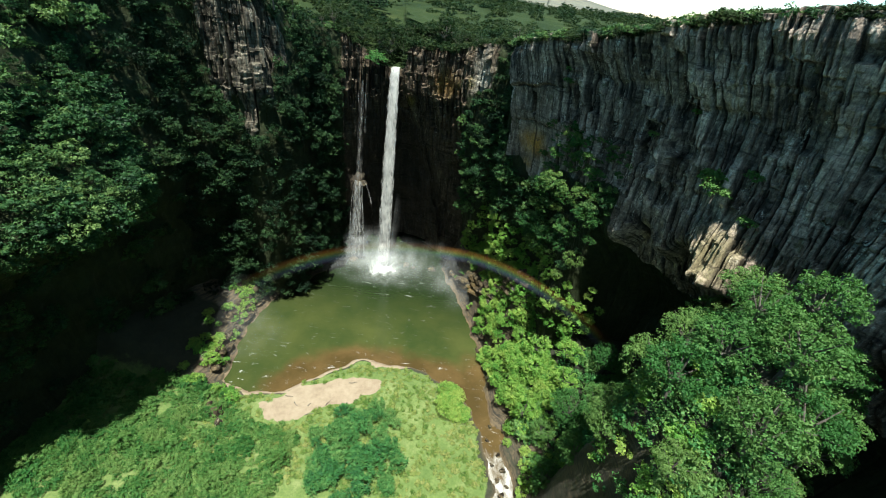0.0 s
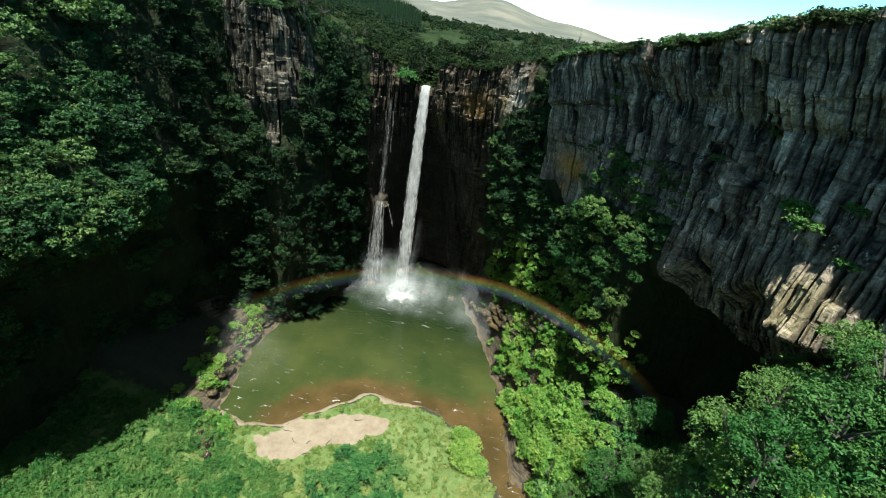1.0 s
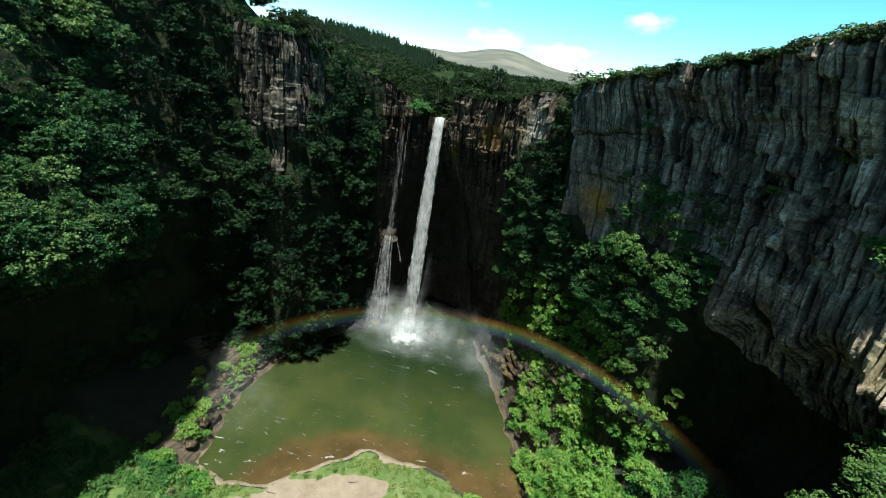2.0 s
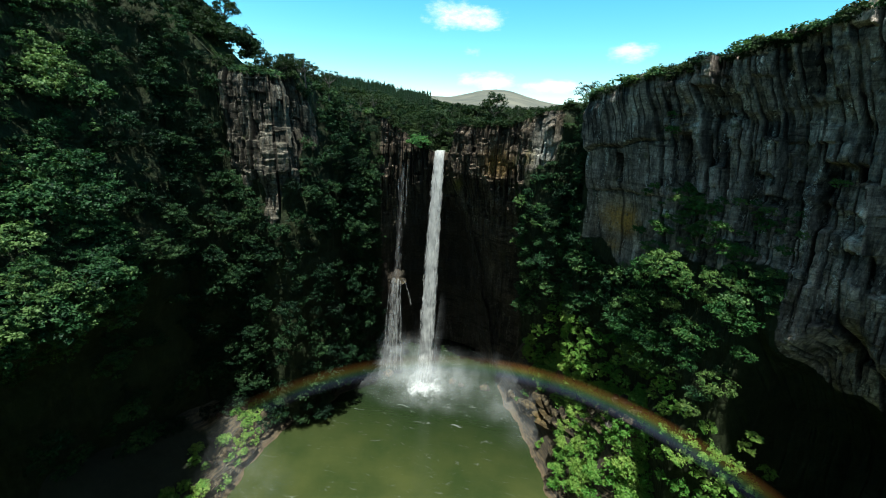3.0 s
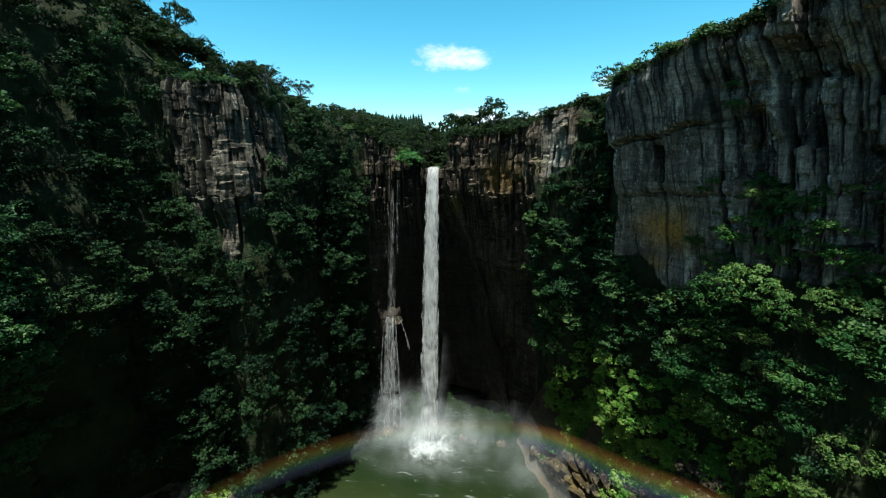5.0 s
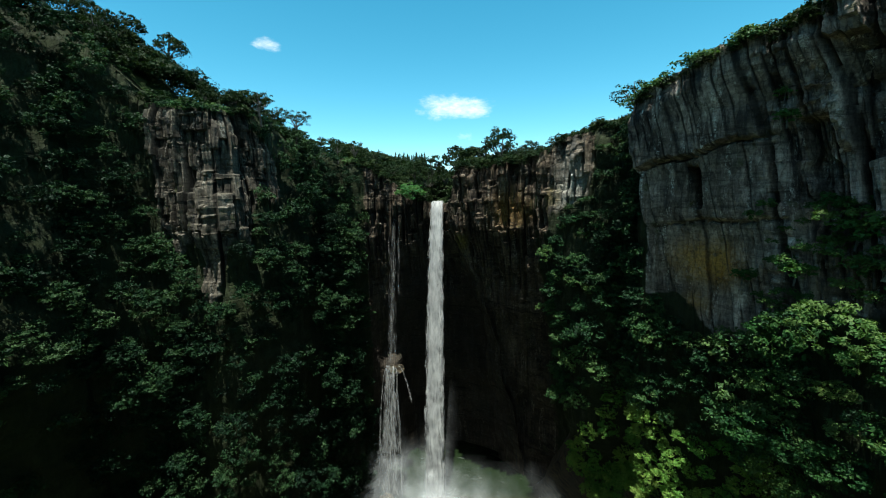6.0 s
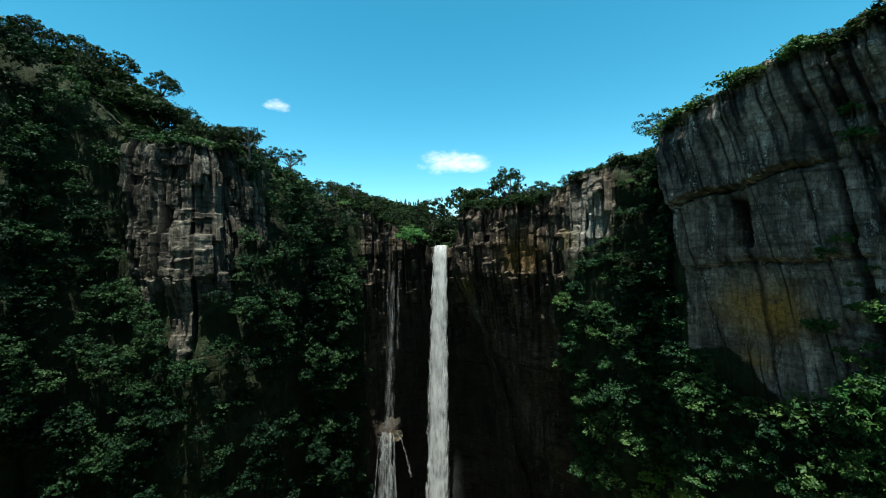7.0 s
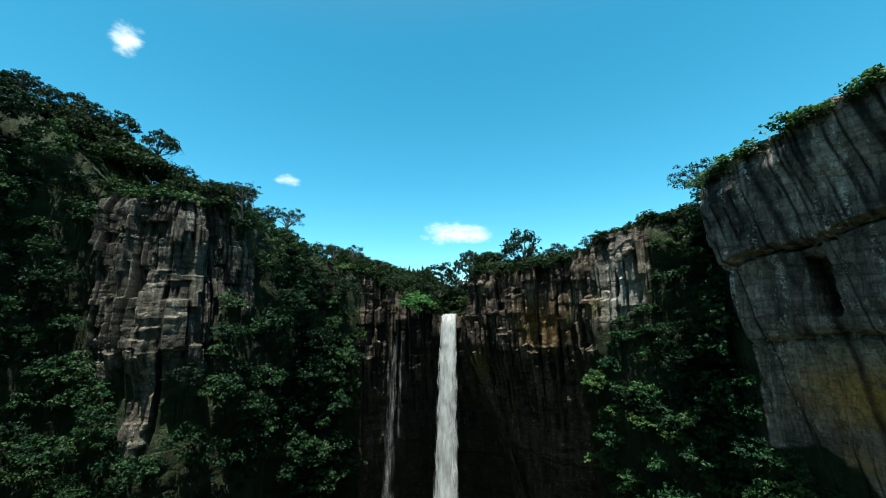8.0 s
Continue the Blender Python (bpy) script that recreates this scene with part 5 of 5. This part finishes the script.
# ---- bush on the rock between the two falls ----
bush = new("bush")
tagged(bush, "fresh green bush growing on the lip between the falls", "bush")
put("foliage", leaf_mesh("foliage", CROWNS[2][0] * np.array([3.6, 2.4, 2.4]), 0.5 + CROWNS[2][1]), LEAF_DEEP, bush)
bush.matrix_basis = pose(-25.0, 116.9, 66.6)


# ---- shrubs rooted in the dark cliff ----
def cliff_shrub():
    root = new("shrub")
    tagged(root, "bright green shrub rooted in a crack of the cliff", "shrub", "shrubs on the cliff")
    put("foliage", leaf_mesh("foliage", BUSHES[1][0], 0.5 + BUSHES[1][1]), LEAF_TREE, root)
    bm = bmesh.new()
    bmesh.ops.create_cone(bm, cap_ends=True, segments=6, radius1=0.06, radius2=0.03, depth=1.2, matrix=pose(0, 0, -0.5))
    me = bpy.data.meshes.new("stem")
    bm.to_mesh(me)
    bm.free()
    put("stem", me, BARK, root)
    return root


first_shrub = cliff_shrub()
SHRUBS = [(15, 74.5, 1.0), (15.3, 72.5, 1.2), (19.0, 64.5, 2.1), (20.5, 62.5, 2.0), (18.5, 61, 1.8), (22.5, 63, 1.7), (21.5, 59.5, 2.0), (24.5, 61, 1.5), (17.0, 58.5, 1.6), (26, 58.5, 1.9),
          (46, 66, 2.4), (48, 65, 2.0), (50.5, 68, 1.3), (33, 68, 1.0), (38, 73, 0.9), (12.0, 57, 1.2), (28.5, 62.5, 1.2), (53, 62.5, 1.4)]
for k, (along, high, r) in enumerate(SHRUBS):
    x, y, z, nx, ny = (float(np.asarray(v).ravel()[0]) for v in WALL.at(np.array([K[len(RIM)] + along]), np.array([float(high)]), True))
    m = pose(x + nx * 0.6 * r, y + ny * 0.6 * r, z, rng.uniform(-8, 8), rng.uniform(-8, 8), rng.uniform(0, 360))
    ob = first_shrub if k == 0 else copy_thing(first_shrub, m)
    ob.matrix_basis = m
    ob.scale = (r, r, r * 0.9)


# ---- boulders on the shores, driftwood on the beach ----
def boulder_mesh(k):
    bm = bmesh.new()
    bmesh.ops.create_icosphere(bm, subdivisions=3, radius=1.0)
    for v in bm.verts:
        n = noise.noise(v.co * 1.4 + Vector((k * 7.1, 0, 0))) * 0.35 + noise.noise(v.co * 3.5 + Vector((0, k * 3.3, 0))) * 0.12
        v.co = v.co * (1 + n)
        v.co.z *= 0.7
        # broken flat faces
        for axis in (Vector((0.8, 0.3, 0.5)), Vector((-0.6, 0.5, 0.6)), Vector((0.1, -0.8, 0.55))):
            a = axis.normalized()
            over = v.co.dot(a) - 0.72
            if over > 0:
                v.co -= a * over * 0.85
    me = bpy.data.meshes.new("boulder")
    bm.to_mesh(me)
    bm.free()
    me.materials.append(ROCK_WET)
    return me


BOULDERS = [boulder_mesh(k) for k in range(4)]


def boulder(x, y, r, k, label, group):
    z = float(floor_height(np.array([x]), np.array([y]))[0][0])
    ob = new("boulder", BOULDERS[k % 4])
    ob.matrix_basis = pose(x, y, max(z, -0.4) + 0.15 * r, 0, 0, 71 * k)
    ob.scale = (r, r * 0.85, r)
    return tagged(ob, label, "rock", group)


for k, (x, y, r) in enumerate([(-43.5, 48.6, 1.9), (-45.6, 50.2, 1.2), (-41.8, 46.6, 1.0), (-49.2, 58.5, 1.3), (-50.5, 63, 1.6), (-52.3, 68, 1.2), (-53.6, 74, 1.7), (-54.2, 79, 1.3), (-52.8, 86, 1.5), (-48.8, 93.8, 1.6), (-44, 99.5, 1.4)]):
    boulder(x, y, r, k, "dark wet boulder lying on the rocky shore", "boulders on the rocky shore")
for k, (x, y, r) in enumerate([(-12.5, 114.5, 1.5), (-9.8, 113.6, 1.1), (-31.5, 113.2, 1.8), (-35, 109.5, 1.4), (-3, 114, 1.7), (4.5, 109.5, 1.6), (9.2, 102, 1.5), (12.2, 95.5, 1.3), (13.8, 89, 1.6), (15.6, 82, 1.2)]):
    boulder(x, y, r, k + 1, "wet rock at the foot of the back wall", "rocks round the pool")
for k, (x, y, r) in enumerate([(17.2, 52.5, 0.7), (19.6, 49.5, 0.8), (18.2, 47, 0.6), (20.6, 46.2, 0.9), (19.3, 44, 0.8), (21.2, 43, 0.7), (20, 41, 0.9), (17.8, 56, 0.6)]):
    boulder(x, y, r, k + 2, "small rock in the stream's white rapids", "rocks in the stream")



def rock_slab(x, y, r, k, turn, z=None):
    """A flat layered slab on the bank."""
    ob = boulder(x, y, r, k, "layered ochre rock slab at the water's edge", "rock slabs on the banks")
    ob.name = "rock_slab"
    ob.matrix_basis = pose(x, y, ob.matrix_basis.translation.z if z is None else z, 0, -14, turn)
    ob.scale = (r * 0.75, r * 1.5, r * 0.42)
    return ob


for k in range(54):
    t = (k * 0.618) % 1.0
    rock_slab(float(np.interp(t, [0, 0.5, 1], [14.4, 10.2, 4.4])) + 0.8 + 9.5 * ((k * 0.377) % 1.0), 78 + 31 * t, 1.3 + 0.9 * ((k * 7) % 4) / 3, k, 38 + 11 * (k % 4))
for k in range(14):
    t = k / 13
    rock_slab(float(np.interp(t, [0, 0.3, 0.6, 1], [-48.4, -50.4, -50.2, -43.4])) - 0.8 - 1.3 * (k % 2), 59 + 39 * t, 1.3 + 0.5 * ((k * 5) % 4) / 3, k + 1, -6 - 24 * t)
ledge = rock_slab(-29.9, 119.0, 3.0, 2, 90, 27.6)
tagged(ledge, "wet rock ledge that breaks the thin fall", "rock")
ledge.scale = (1.7, 1.7, 0.6)


def driftwood(x, y, length, turn, k):
    bm = bmesh.new()
    rings, r2 = [], random.Random(k)
    for j in range(7):
        t = j / 6
        c = Vector(((t - 0.5) * length, 0.08 * length * math.sin(t * 4 + k), 0.04 * length * math.sin(t * 3)))
        rad = 0.09 * (1.2 - 0.8 * t) * r2.uniform(0.85, 1.15)
        rings.append([bm.verts.new(c + Vector((0, math.cos(a) * rad, math.sin(a) * rad))) for a in (i * math.pi / 3 for i in range(6))])
    for a, b in zip(rings, rings[1:]):
        for i in range(6):
            bm.faces.new((a[i], a[(i + 1) % 6], b[(i + 1) % 6], b[i]))
    bm.faces.new(rings[0][::-1])
    bm.faces.new(rings[-1])
    me = bpy.data.meshes.new("driftwood")
    bm.to_mesh(me)
    bm.free()
    ob = put("driftwood", me, BARK)
    z = float(floor_height(np.array([x]), np.array([y]))[0][0])
    ob.matrix_basis = pose(x, y, z + 0.1, 0, 0, turn)
    return tagged(ob, "grey driftwood branch lying on the sand", "driftwood", "driftwood on the beach")


for k, (x, y, length, turn) in enumerate([(-23.5, 51.5, 2.2, 20), (-20.5, 55, 1.6, 75), (-27.5, 53.5, 1.4, -30), (-16.5, 61.5, 1.8, 15), (-30, 55.5, 2.0, -10), (-24.5, 54, 1.0, 50)]):
    driftwood(x, y, length, turn, k)
